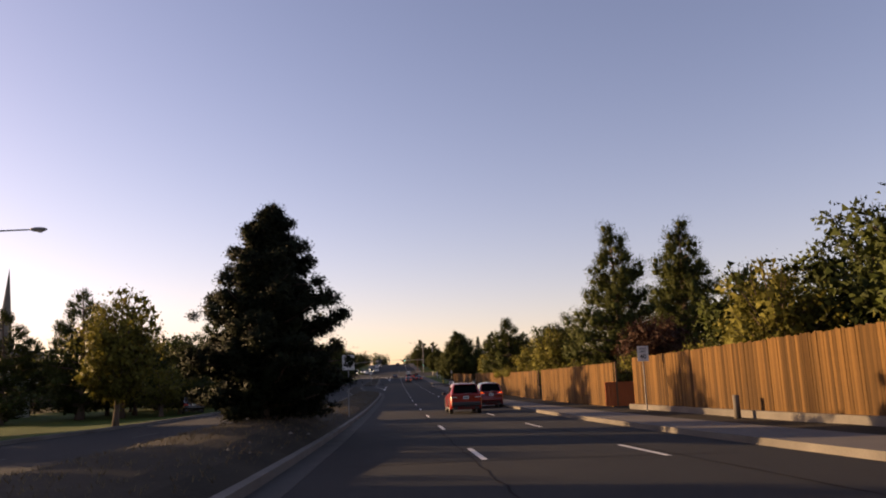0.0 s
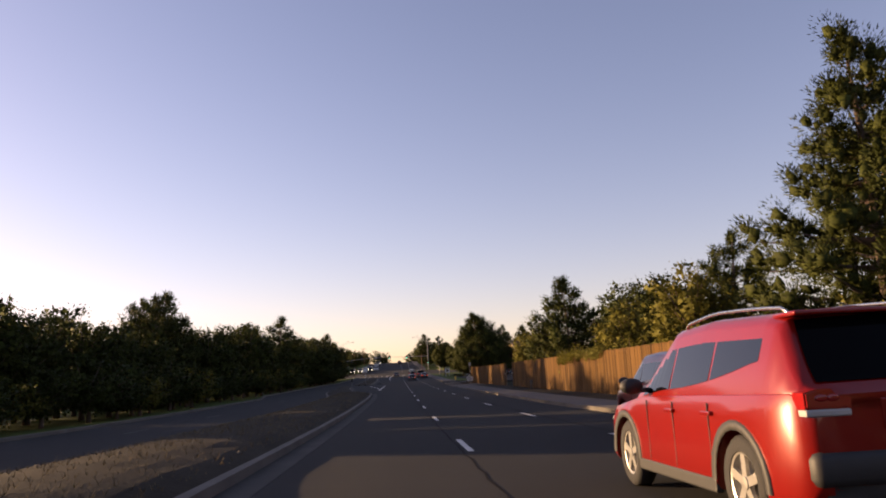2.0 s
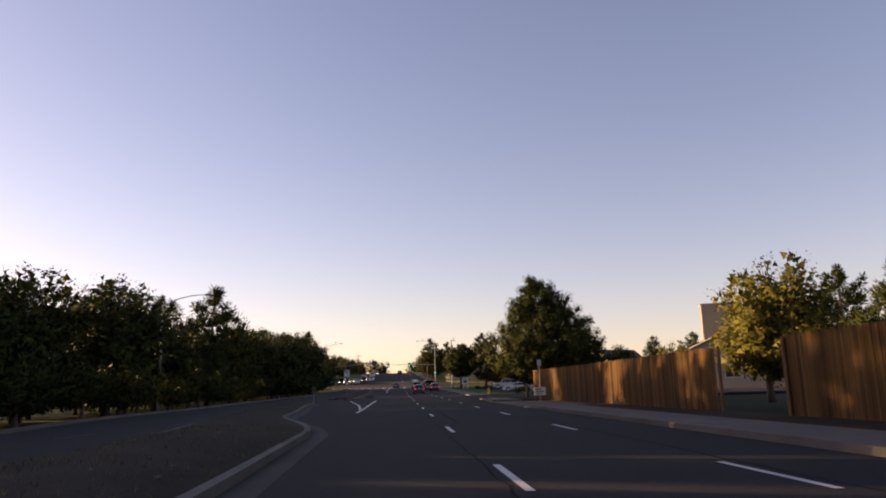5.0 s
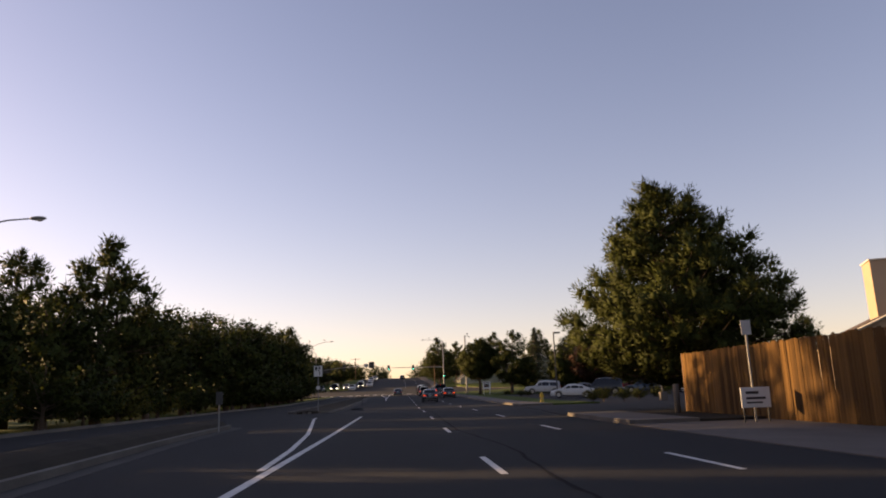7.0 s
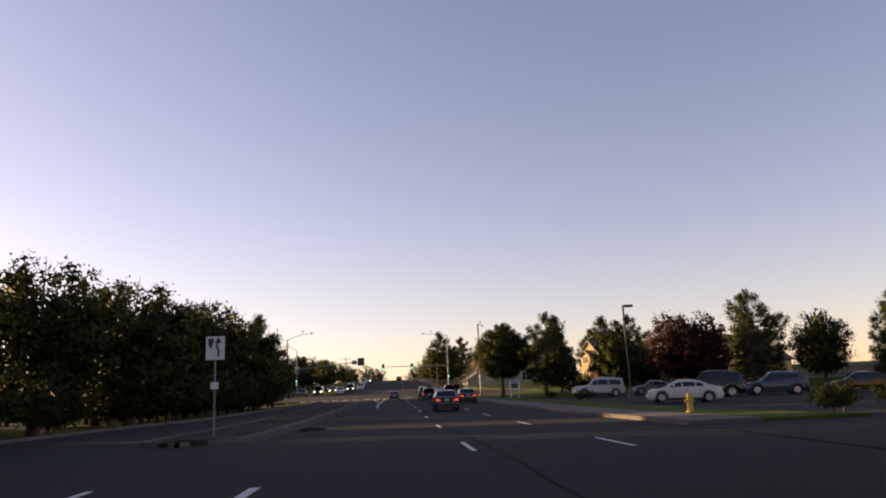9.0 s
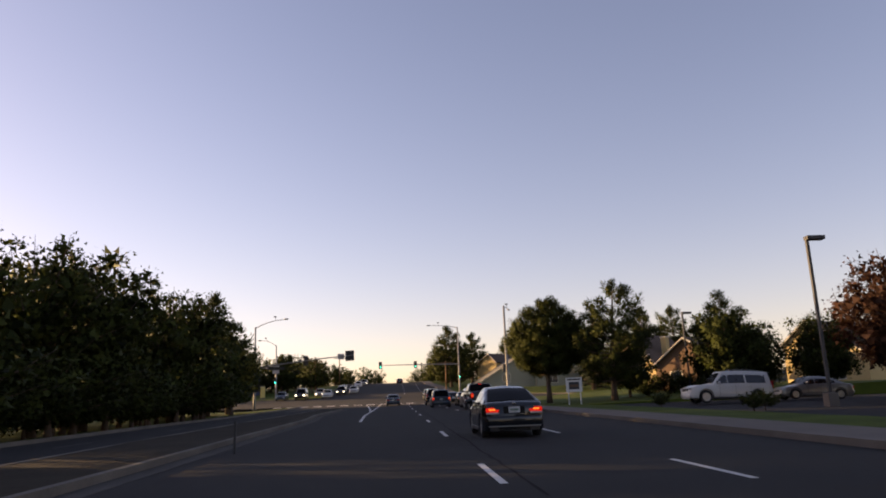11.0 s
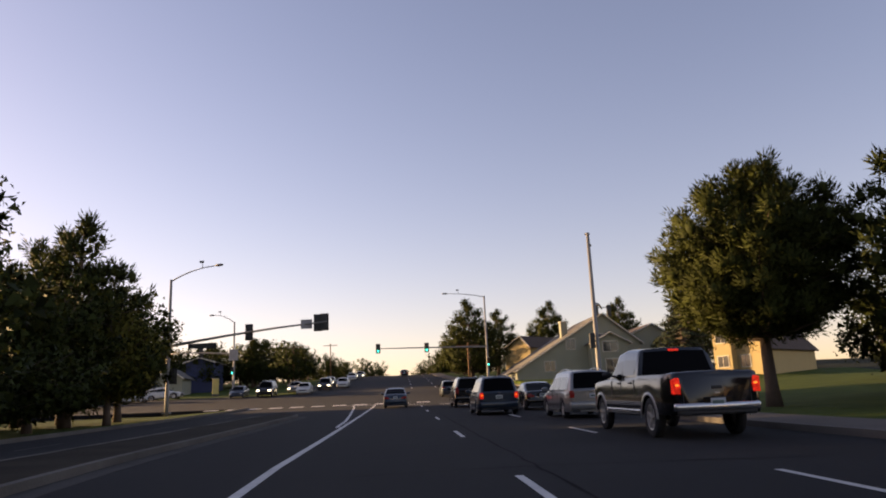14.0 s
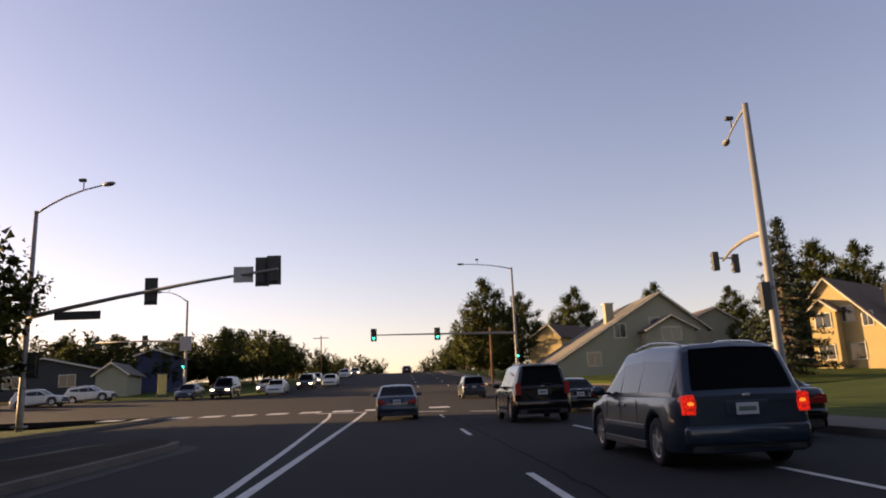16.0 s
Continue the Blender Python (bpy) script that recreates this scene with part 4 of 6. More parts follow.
def fence(pts, height, label, step=0.152, zoff=0.03):
    """Vertical cedar boards on posts and rails through points (x, y)."""
    (xa, ya), (xb, yb) = pts
    d = Vector((xb - xa, yb - ya))
    n, rot = int(d.length / step), math.degrees(math.atan2(d.y, d.x))
    f = thing("fence", xa, ya, 0, rot, label, "fence")
    rng = random.Random(int(xa * 7 + ya * 13))
    ca, sa = math.cos(radians(rot)), math.sin(radians(rot))
    rest_v, rest_f = [], []
    me = None
    for i in range(n):
        x = i * step
        wy = ya + sa * x
        g = G(wy) + zoff
        h = height * (1 + rng.uniform(-0.012, 0.012))
        w, t = step * rng.uniform(0.9, 0.97), 0.018
        y0 = rng.uniform(-0.008, 0.008)
        if i < 290:
            if me is None:
                bm = bmesh.new()
                box(bm, -0.5, 0.5, -0.5, 0.5, 0, 1)
                me = bpy.data.meshes.new("plank")
                bm.to_mesh(me)
                bm.free()
                me.materials.append(WOOD)
            o = new("plank", me)
            o.parent = f
            o.matrix_basis = pose(x, y0, g, 0, rng.uniform(-0.4, 0.4), 0) @ Matrix.Diagonal((w, t, h, 1))
        else:
            k = len(rest_v)
            for zz in (g, g + h):
                rest_v += [(x - w / 2, y0 - t / 2, zz), (x + w / 2, y0 - t / 2, zz), (x + w / 2, y0 + t / 2, zz), (x - w / 2, y0 + t / 2, zz)]
            rest_f += [(k, k + 1, k + 5, k + 4), (k + 1, k + 2, k + 6, k + 5), (k + 2, k + 3, k + 7, k + 6), (k + 3, k, k + 4, k + 7), (k + 4, k + 5, k + 6, k + 7)]
    if rest_v:
        tagged(raw("planks", rest_v, rest_f, WOOD_R, f), kind="stuff")
    L = d.length
    m = max(1, round(L / 2.4))
    for i in range(m + 1):
        x = L * i / m
        g = G(ya + sa * x) + zoff
        part("post", boxes((x - 0.05, x + 0.05, 0.052, 0.155, g - 0.1, g + height + 0.03), bevel=0.008), POST_W, f)
    for i in range(m):
        x0, x1 = L * i / m, L * (i + 1) / m
        for q in (0.3, height - 0.3):
            bm = bmesh.new()
            tube(bm, [(x0, 0.05, G(ya + sa * x0) + zoff + q), (x1, 0.05, G(ya + sa * x1) + zoff + q)], [0.035, 0.035], 4)
            part("rail", bm, POST_W, f)
    return f


fence([(12.05, 37.6), (12.05, -8.0)], 2.6, "tall weathered cedar board fence in evening sun")
fence([(12.05, 62.0), (12.05, 41.0)], 2.5, "tall cedar board fence shaded by trees")
fence([(12.1, 113.2), (12.1, 64.0)], 2.5, "tall cedar board fence, sunlit along its top")
fence([(12.1, 113.26), (14.3, 114.4)], 2.45, "short sunlit return of the cedar fence")
fence([(11.9, 155.6), (11.9, 118.0)], 2.4, "tall weathered cedar board fence by the pavement")
fence([(11.95, 155.66), (14.9, 155.66)], 2.4, "short sunlit end panel of the cedar fence")
vine = thing("climbing_vine", 12.1, 85.5, G(85.5) + 2.35, 0, "leafy green vine trailing over the top of the fence", "vine")
vr = random.Random(31)
leaf_mesh("foliage", [(vr.uniform(-0.1, 0.18), vr.uniform(-6.4, 6.0), vr.uniform(-0.22, 0.28)) for k in range(150)], [vr.uniform(0.14, 0.3) for k in range(150)], 50, 0.09, LEAF_Y, vine, 31, 0.8, 0.7, 0.0, 12, 0.4)


# ---------------------------------------------------------------- vehicles
def lathe_x(bm, prof, n=24, x=0.0):
    """Turns a profile (x, r) about the x axis."""
    rings = [[bm.verts.new((x + px, r * math.cos(k * 2 * math.pi / n), r * math.sin(k * 2 * math.pi / n))) for k in range(n)] for px, r in prof]
    for a, b in zip(rings, rings[1:]):
        for k in range(n):
            bm.faces.new((a[k], a[(k + 1) % n], b[(k + 1) % n], b[k]))
    return rings


def wheel(parent, x, y, r, side):
    """Tyre, rim with spokes; side is -1 on the car's left."""
    w = new("wheel")
    w.parent = parent
    w.matrix_basis = pose(x, y, r)
    bm = bmesh.new()
    lathe_x(bm, [(-0.1, r * 0.66), (-0.105, r * 0.9), (-0.075, r), (0.075, r), (0.105, r * 0.9), (0.1, r * 0.66), (0.02, r * 0.62), (-0.1, r * 0.66)])
    part("tyre", bm, RUBBER, w, smooth=True)
    bm = bmesh.new()
    s = side
    lathe_x(bm, [(s * 0.095, r * 0.68), (s * 0.085, r * 0.6), (s * 0.03, r * 0.58), (s * 0.03, 0.001)])
    for k in range(5):
        m = Matrix.Rotation(k * 2 * math.pi / 5, 4, "X")
        q = bmesh.ops.create_cube(bm, size=1, matrix=m @ Matrix.Translation((s * 0.07, 0, r * 0.32)) @ Matrix.Diagonal((0.03, r * 0.2, r * 0.6, 1)))
    lathe_x(bm, [(s * 0.04, r * 0.16), (s * 0.095, r * 0.15), (s * 0.1, 0.001)], 12)
    part("rim", bm, ALLOY, w, "silver alloy rim")
    return w


def vehicle(name, label, category, spec, colour, x, y, rz=0.0, lit=True, front_lit=False, group="", zoff=0.0):
    """A car from its side outline: spec holds the sizes and the deck and roof lines, with s from -0.5 (rear) to 0.5 (front)."""
    L, W, H = spec["size"]
    zb, r = spec.get("sill", 0.24), spec.get("wheel", 0.33)
    deck, roof = spec["deck"], spec["roof"]
    axles = spec.get("axles", (-0.305, 0.315))
    gy = G(y)
    pitch = math.degrees(math.atan((G(y + 2) - G(y - 2)) / 4))
    car = thing(name, x, y, gy + 0.004 + zoff, 0, label, category, group)
    car.matrix_basis = pose(x, y, gy + 0.004 + zoff, pitch if rz < 90 else -pitch, 0, rz)
    stations = sorted({-0.5, -0.494, -0.48, -0.46, -0.43, 0.43, 0.46, 0.48, 0.494, 0.5} | {round(-0.42 + i * 0.03, 3) for i in range(29)} | {round(a + k * 0.0135, 4) for a in axles for k in range(-8, 9)})
    ra = r + 0.07

    def half(s):
        e = min(0.5 - s, 0.5 + s) * L
        return W / 2 * (0.80 + 0.2 * math.sqrt(max(0.0, 1 - (1 - min(e / 0.55, 1)) ** 2)))
    verts, faces = [], []
    for s in stations:
        yy, w, zt = s * L, half(s), interp(deck, s)
        arch = zb + (0.12 if abs(s) > 0.49 else 0)
        for a in axles:
            dy = abs(yy - a * L)
            if dy < ra:
                arch = max(arch, r + math.sqrt(ra * ra - dy * dy))
        zm = max(0.56 * zt, arch + 0.06)
        zs = max(zt - 0.13, zm + 0.02)
        ring = [(0, zb), (w - 0.26, zb), (w - 0.26, arch), (w - 0.03, arch), (w, arch + 0.05), (w, zm), (w * 0.99, zs), (w * 0.955, max(zt - 0.03, zs + 0.02)), (w * 0.86, zt), (0, zt + 0.03)]
        verts += [(px, yy, pz) for px, pz in ring] + [(-px, yy, pz) for px, pz in ring[-2:0:-1]]
    m = 18
    for i in range(len(stations) - 1):
        for k in range(m):
            faces.append((i * m + k, i * m + (k + 1) % m, (i + 1) * m + (k + 1) % m, (i + 1) * m + k))
    faces.append(tuple(range(m))[::-1])
    faces.append(tuple((len(stations) - 1) * m + k for k in range(m)))
    body = raw("body", verts, faces, colour, car, smooth=True)
    body.data.set_sharp_from_angle(angle=radians(38))
    # cabin above the belt line
    wb, tumble = W / 2 * 0.94, spec.get("tumble", 0.3)
    gs = [s for s, z in roof]
    gst = sorted(set(gs) | {gs[0] + (gs[-1] - gs[0]) * i / 26 for i in range(27)})

    def rim_at(s):
        zt, zr = interp(deck, s) - 0.02, interp(roof, s)
        zr = max(zr, zt + 0.001)
        return zt, zr, wb * (half(s) / (W / 2)) - tumble * (zr - zt)
    verts, faces = [], []
    for s in gst:
        zt, zr, wr = rim_at(s)
        wl = wb * (half(s) / (W / 2))
        k = min(1.0, (zr - zt) / 0.2)
        ring = [(wl, zt - 0.05), (wl, zt), (wr + 0.012 * k, zr - 0.11 * k), (wr - 0.025 * k, zr - 0.055 * k), (wr - 0.085 * k, zr - 0.018 * k), (wr - 0.2, zr), (0, zr + 0.028 * k)]
        verts += [(px, s * L, pz) for px, pz in ring] + [(-px, s * L, pz) for px, pz in ring[-2::-1]]
    m = 13
    for i in range(len(gst) - 1):
        for k in range(m - 1):
            faces.append((i * m + k, i * m + k + 1, (i + 1) * m + k + 1, (i + 1) * m + k))
    faces.append(tuple(range(m))[::-1])
    faces.append(tuple((len(gst) - 1) * m + k for k in range(m)))
    cabin = raw("cabin", verts, faces, colour, car, smooth=True)
    cabin.data.set_sharp_from_angle(angle=radians(34))
    # glass

    def side_pane(s0, s1, side, lo=0.1, hi=0.84):
        vv, n = [], 7
        for i in range(n):
            s = s0 + (s1 - s0) * i / (n - 1)
            zt, zr, wr = rim_at(s)
            zr -= 0.1 * min(1.0, (zr - zt) / 0.2)
            wl = wb * (half(s) / (W / 2))
            top = hi
            rise = spec.get("rise", 0.0) * min(max((0.1 - s) / 0.45, 0.0), 1.0) ** 2.4
            for q in (min(lo + rise, top - 0.02), top):
                vv.append((side * (wl + (wr - wl) * q + 0.007), s * L, zt + (zr - zt) * q))
        ff = [(2 * i, 2 * i + 1, 2 * i + 3, 2 * i + 2) for i in range(n - 1)]
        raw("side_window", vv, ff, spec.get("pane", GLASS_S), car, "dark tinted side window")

    def end_pane(s0, s1, nm):
        vv, n = [], 6
        nrm = Vector((0, interp(roof, s0) - interp(roof, s1), (s1 - s0) * L))
        if nrm.z < 0:
            nrm = -nrm
        nrm.normalize()
        for i in range(n):
            s = s0 + (s1 - s0) * (0.03 + 0.9 * i / (n - 1))
            zt, zr, wr = rim_at(s)
            k = min(1.0, (zr - zt) / 0.2)
            for q in (-0.985, -0.5, 0, 0.5, 0.985):
                sag = 0.025 * k * (1 - abs(q)) - 0.0
                vv.append((q * (wr - 0.1), s * L + 0.012 * nrm.y, zr + sag + 0.012 * nrm.z))
        ff = [(5 * i + j, 5 * i + j + 1, 5 * i + j + 6, 5 * i + j + 5) for i in range(n - 1) for j in range(4)]
        raw(nm, vv, ff, GLASS_C, car, "dark tinted glass", True)
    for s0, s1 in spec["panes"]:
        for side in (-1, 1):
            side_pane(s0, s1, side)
    end_pane(*spec["rear_glass"], "rear_window")
    end_pane(*spec["wind_glass"], "windscreen")
    for a in axles:
        for side in (-1, 1):
            wheel(car, side * (W / 2 - 0.125), a * L, r, side)
    # rear: lamps, bumper, plate, badge
    yr = -L / 2
    lz0, lz1, lw = spec.get("lamp", (0.72, 0.9, 0.3))
    for side in (-1, 1):
        e = half(-0.494)
        hgt = lz1 - lz0
        if lw > 0.25:
            out = [(e + 0.03, lz0), (e + 0.03, lz1 - 0.15 * hgt), (e - 0.06, lz1), (e - 0.55 * lw, lz1), (e - 0.68 * lw, lz0 + 0.62 * hgt), (e - lw, lz0 + 0.5 * hgt), (e - lw * 0.96, lz0)]
        else:
            out = [(e + 0.03, lz0), (e + 0.03, lz1 - 0.1 * hgt), (e - 0.02, lz1), (e - 0.8 * lw, lz1), (e - lw, lz0 + 0.5 * hgt), (e - 0.85 * lw, lz0)]
        bm = bmesh.new()
        ring = [[bm.verts.new((side * px, yy, pz)) for px, pz in out] for yy in (yr - 0.014, yr + 0.14)]
        bm.faces.new(ring[0])
        bm.faces.new(ring[1][::-1])
        for k in range(len(out)):
            bm.faces.new((ring[0][k - 1], ring[0][k], ring[1][k], ring[1][k - 1]))
        bmesh.ops.recalc_face_normals(bm, faces=bm.faces[:])
        bmesh.ops.bevel(bm, geom=[q for q in bm.edges if abs(q.verts[0].co.y - q.verts[1].co.y) < 0.01 and q.verts[0].co.y < yr], offset=0.012, segments=2, affect="EDGES")
        lamp = part("tail_lamp", bm, TAIL_DIM if lit else TAIL_OFF, car, "red tail lamp")
        for k in ((0.28, 0.55) if lw > 0.25 else (0.45,)):
            bm = bmesh.new()
            bmesh.ops.create_uvsphere(bm, u_segments=10, v_segments=6, radius=1, matrix=Matrix.Translation((side * (e - k * lw), yr - 0.012, lz0 + 0.55 * hgt)) @ Matrix.Diagonal((0.05, 0.008, 0.026, 1)))
            part("bulb", bm, TAIL if lit else TAIL_OFF, lamp, "glowing red bulb" if lit else "", True)
    if spec.get("trunk_strip"):
        part("trunk_strip", boxes((-e + lw, e - lw, yr - 0.02, yr + 0.04, lz0 - 0.01, lz0 + 0.025), bevel=0.006), CHROME, car, "chrome strip across the trunk lid")
    if spec.get("clear_strip"):
        for side in (-1, 1):
            x0, x1 = sorted((side * (half(-0.494) - lw * 0.95), side * (half(-0.494) + 0.03)))
            part("reversing_lens", boxes((x0, x1, yr - 0.014, yr + 0.15, lz0 - 0.05, lz0 - 0.002), bevel=0.012), LENS, car, "clear reversing lens")
    e = half(-0.494)
    part("rear_bumper", boxes((-e - 0.02, e + 0.02, yr - 0.035, yr + 0.25, spec.get("bump", (0.34, 0.56))[0], spec.get("bump", (0.34, 0.56))[1]), bevel=0.06), spec.get("bumper", colour), car, smooth=True)
    part("rear_skirt", boxes((-e + 0.06, e - 0.06, yr - 0.0, yr + 0.3, zb - 0.02, spec.get("bump", (0.34, 0.56))[0] + 0.05), bevel=0.04), TRIM, car, "black plastic lower skirt")
    if spec.get("lower_strip"):
        part("bumper_strip", boxes((-e + 0.02, e - 0.02, yr - 0.045, yr + 0.1, 0.3, 0.335), bevel=0.01), SILVER, car, "pale lower bumper strip")
    pz = spec.get("plate", 0.8)
    part("plate_recess", boxes((-0.3, 0.3, yr - 0.01, yr + 0.05, pz - 0.1, pz + 0.105), bevel=0.009), colour, car)
    plate = part("number_plate", boxes((-0.155, 0.155, yr - 0.022, yr - 0.012, pz - 0.078, pz + 0.078), bevel=0.003), PLATE, car, "pale number plate")
    part("plate_marks", boxes((-0.12, 0.12, yr - 0.026, yr - 0.0215, pz - 0.03, pz + 0.03), bevel=0.002), PLATE_D, plate, "plain dark bar on the plate")
    part("badge", boxes((-0.06, 0.06, yr - 0.012, yr + 0.04, pz + 0.16, pz + 0.2), bevel=0.008), CHROME, car, "small plain metal badge")
    if spec.get("spoiler"):
        s0 = spec["rear_glass"][1]
        zt, zr, wr = rim_at(s0)
        part("spoiler", boxes((-wr + 0.06, wr - 0.06, s0 * L - 0.13, s0 * L + 0.2, zr + 0.0, zr + 0.035), bevel=0.014), colour, car, smooth=True)
        part("wiper", boxes((-0.02, 0.34, spec["rear_glass"][0] * L - 0.05, spec["rear_glass"][0] * L - 0.03, interp(roof, spec["rear_glass"][0]) + 0.03, interp(roof, spec["rear_glass"][0]) + 0.05)), TRIM, car)
    if spec.get("high_lamp"):
        s0 = spec["rear_glass"][1]
        zr = interp(roof, s0)
        part("high_brake_lamp", boxes((-0.12, 0.12, s0 * L - 0.045, s0 * L + 0.03, zr + 0.0, zr + 0.05), bevel=0.008), TAIL_DIM if lit else TAIL_OFF, car, "small red high brake lamp")
    if spec.get("gate"):
        z0, z1 = spec["gate"]
        for gx in (-1, 1):
            part("gate_seam", boxes((gx * e * 0.8 - 0.006, gx * e * 0.8 + 0.006, yr - 0.004, yr + 0.02, z0, z1)), TRIM, car)
        part("gate_handle", boxes((-0.11, 0.11, yr - 0.014, yr + 0.02, z1 - 0.2, z1 - 0.13), bevel=0.01), TRIM, car, "black tailgate handle")
    # front: lamps, grille, plate
    yf = L / 2
    zf = interp(deck, 0.47)
    for side in (-1, 1):
        x0, x1 = sorted((side * (e - 0.36), side * (e + 0.02)))
        part("headlamp", boxes((x0, x1, yf - 0.2, yf + 0.012, zf - 0.2, zf - 0.05), bevel=0.025), HEAD if front_lit else LENS, car, "lit headlamp" if front_lit else "clear headlamp")
    part("grille", boxes((-0.5, 0.5, yf - 0.03, yf + 0.016, zf - 0.25, zf - 0.08), bevel=0.01), TRIM, car, "dark grille")
    part("front_bumper", boxes((-e, e, yf - 0.25, yf + 0.04, zb + 0.05, zb + 0.28), bevel=0.05), spec.get("bumper", colour), car, smooth=True)
    # mirrors, handles, sills
    ms = spec.get("mirror", 0.13)
    zt = interp(deck, ms)
    for side in (-1, 1):
        bm = bmesh.new()
        bmesh.ops.create_uvsphere(bm, u_segments=10, v_segments=7, radius=1, matrix=Matrix.Translation((side * (W / 2 + 0.11), ms * L, zt + 0.09)) @ Matrix.Diagonal((0.13, 0.07, 0.085, 1)))
        box(bm, *sorted((side * (W / 2 - 0.08), side * (W / 2 + 0.05))), ms * L - 0.03, ms * L + 0.03, zt + 0.02, zt + 0.07)
        part("wing_mirror", bm, spec.get("mirror_mat", colour), car, smooth=True)
        part("sill", boxes((*sorted((side * (W / 2 - 0.06), side * (W / 2 + 0.012))), axles[0] * L + ra, axles[1] * L - ra, zb - 0.03, zb + 0.09), bevel=0.02), spec.get("sill_mat", TRIM), car, "dark sill strip")
        for hs in spec.get("handles", (0.05, -0.15)):
            part("door_handle", boxes((*sorted((side * (W / 2 - 0.02), side * (W / 2 + 0.03))), hs * L - 0.1, hs * L + 0.1, zt - 0.16, zt - 0.125), bevel=0.01), spec.get("handle_mat", colour), car)
        for ds in spec.get("seams", (0.145, -0.03, -0.2)):
            part("door_seam", boxes((*sorted((side * (W / 2 - 0.012), side * (W / 2 + 0.0015))), ds * L - 0.005, ds * L + 0.005, zb + 0.1, zt - 0.06)), TRIM, car)
        if spec.get("rails"):
            a, b = spec["rails"]
            bm = bmesh.new()
            xr = side * (rim_at((a + b) / 2)[2] - 0.12)
            za, zc = interp(roof, a), interp(roof, (a + b) / 2)
            tube(bm, [(xr, (a + (b - a) * k / 12) * L, interp(roof, a + (b - a) * k / 12) + 0.06 * math.sin(math.pi * k / 12) ** 0.35 - 0.005) for k in range(13)], [0.014] * 13, 6)
            part("roof_rail", bm, CHROME, car, "silver roof rail", True)
        if spec.get("cladding"):
            for a in axles:
                vv, ff, n = [], [], 14
                for i in range(n):
                    th = math.pi * i / (n - 1)
                    for q, rad in ((0.004, ra - 0.01), (0.012, ra), (0.012, ra + 0.065), (-0.01, ra + 0.07)):
                        vv.append((side * (W / 2 + q), a * L + rad * math.cos(th), r - 0.02 + rad * math.sin(th)))
                for i in range(n - 1):
                    for q in range(3):
                        ff.append((4 * i + q, 4 * i + q + 1, 4 * i + q + 5, 4 * i + q + 4))
                raw("arch_trim", vv, ff, spec.get("arch_mat", TRIM), car, spec.get("arch_label", "black wheel-arch trim"), True)
        if spec.get("stripe"):
            z0, z1 = spec["stripe"]
            part("side_moulding", boxes((*sorted((side * (W / 2 - 0.01), side * (W / 2 + 0.014))), axles[0] * L + ra + 0.02, axles[1] * L - ra - 0.02, z0, z1), bevel=0.004), spec.get("stripe_mat", SILVER), car, "pale side moulding")
    return car


SUV = dict(size=(4.57, 1.845, 1.68), sill=0.26, wheel=0.36, deck=[(-0.5, 0.98), (-0.47, 1.06), (0.14, 1.02), (0.22, 1.0), (0.4, 0.9), (0.48, 0.78), (0.5, 0.66)],
           roof=[(-0.5, 1.02), (-0.475, 1.1), (-0.405, 1.58), (-0.36, 1.63), (-0.1, 1.68), (0.06, 1.65), (0.235, 1.02)], rise=0.38, panes=[(0.19, 0.03), (0.022, -0.17), (-0.178, -0.36)],
           rear_glass=(-0.478, -0.405), wind_glass=(0.225, 0.075), clear_strip=True, lamp=(0.93, 1.06, 0.3), plate=0.88, bump=(0.42, 0.66), bumper=TRIM, cladding=True, spoiler=True, rails=(-0.4, 0.08), mirror_mat=TRIM, mirror=0.16, handles=(-0.01, -0.2), seams=(0.14, -0.02, -0.2))
COUPE = dict(lower_strip=True, tumble=0.4, size=(4.36, 1.75, 1.42), sill=0.2, wheel=0.32, deck=[(-0.5, 0.86), (-0.47, 0.96), (-0.36, 0.98), (0.12, 0.92), (0.22, 0.9), (0.42, 0.78), (0.48, 0.68), (0.5, 0.58)],
             roof=[(-0.4, 0.985), (-0.33, 1.1), (-0.2, 1.32), (-0.1, 1.4), (0.02, 1.41), (0.09, 1.36), (0.245, 0.91)], rise=0.3, panes=[(0.18, -0.035), (-0.043, -0.235)],
             rear_glass=(-0.395, -0.17), wind_glass=(0.235, 0.08), clear_strip=True, lamp=(0.7, 0.83, 0.33), plate=0.76, bump=(0.3, 0.6), mirror=0.14, handles=(-0.06,), seams=(0.15, -0.11))
VAN = dict(size=(4.95, 1.95, 1.75), sill=0.24, wheel=0.34, deck=[(-0.5, 0.94), (-0.48, 1.0), (0.2, 0.98), (0.27, 0.97), (0.42, 0.84), (0.48, 0.72), (0.5, 0.62)],
           roof=[(-0.5, 0.98), (-0.48, 1.06), (-0.43, 1.62), (-0.4, 1.69), (-0.1, 1.75), (0.1, 1.7), (0.3, 0.98)], panes=[(0.235, 0.06), (0.05, -0.135), (-0.143, -0.415)],
           rear_glass=(-0.482, -0.425), wind_glass=(0.29, 0.12), lamp=(0.74, 1.0, 0.15), plate=0.8, bump=(0.32, 0.6), rails=(-0.36, 0.08), mirror=0.21, handles=(0.05, -0.02), seams=(0.19, 0.03, -0.15), stripe=(0.5, 0.57))
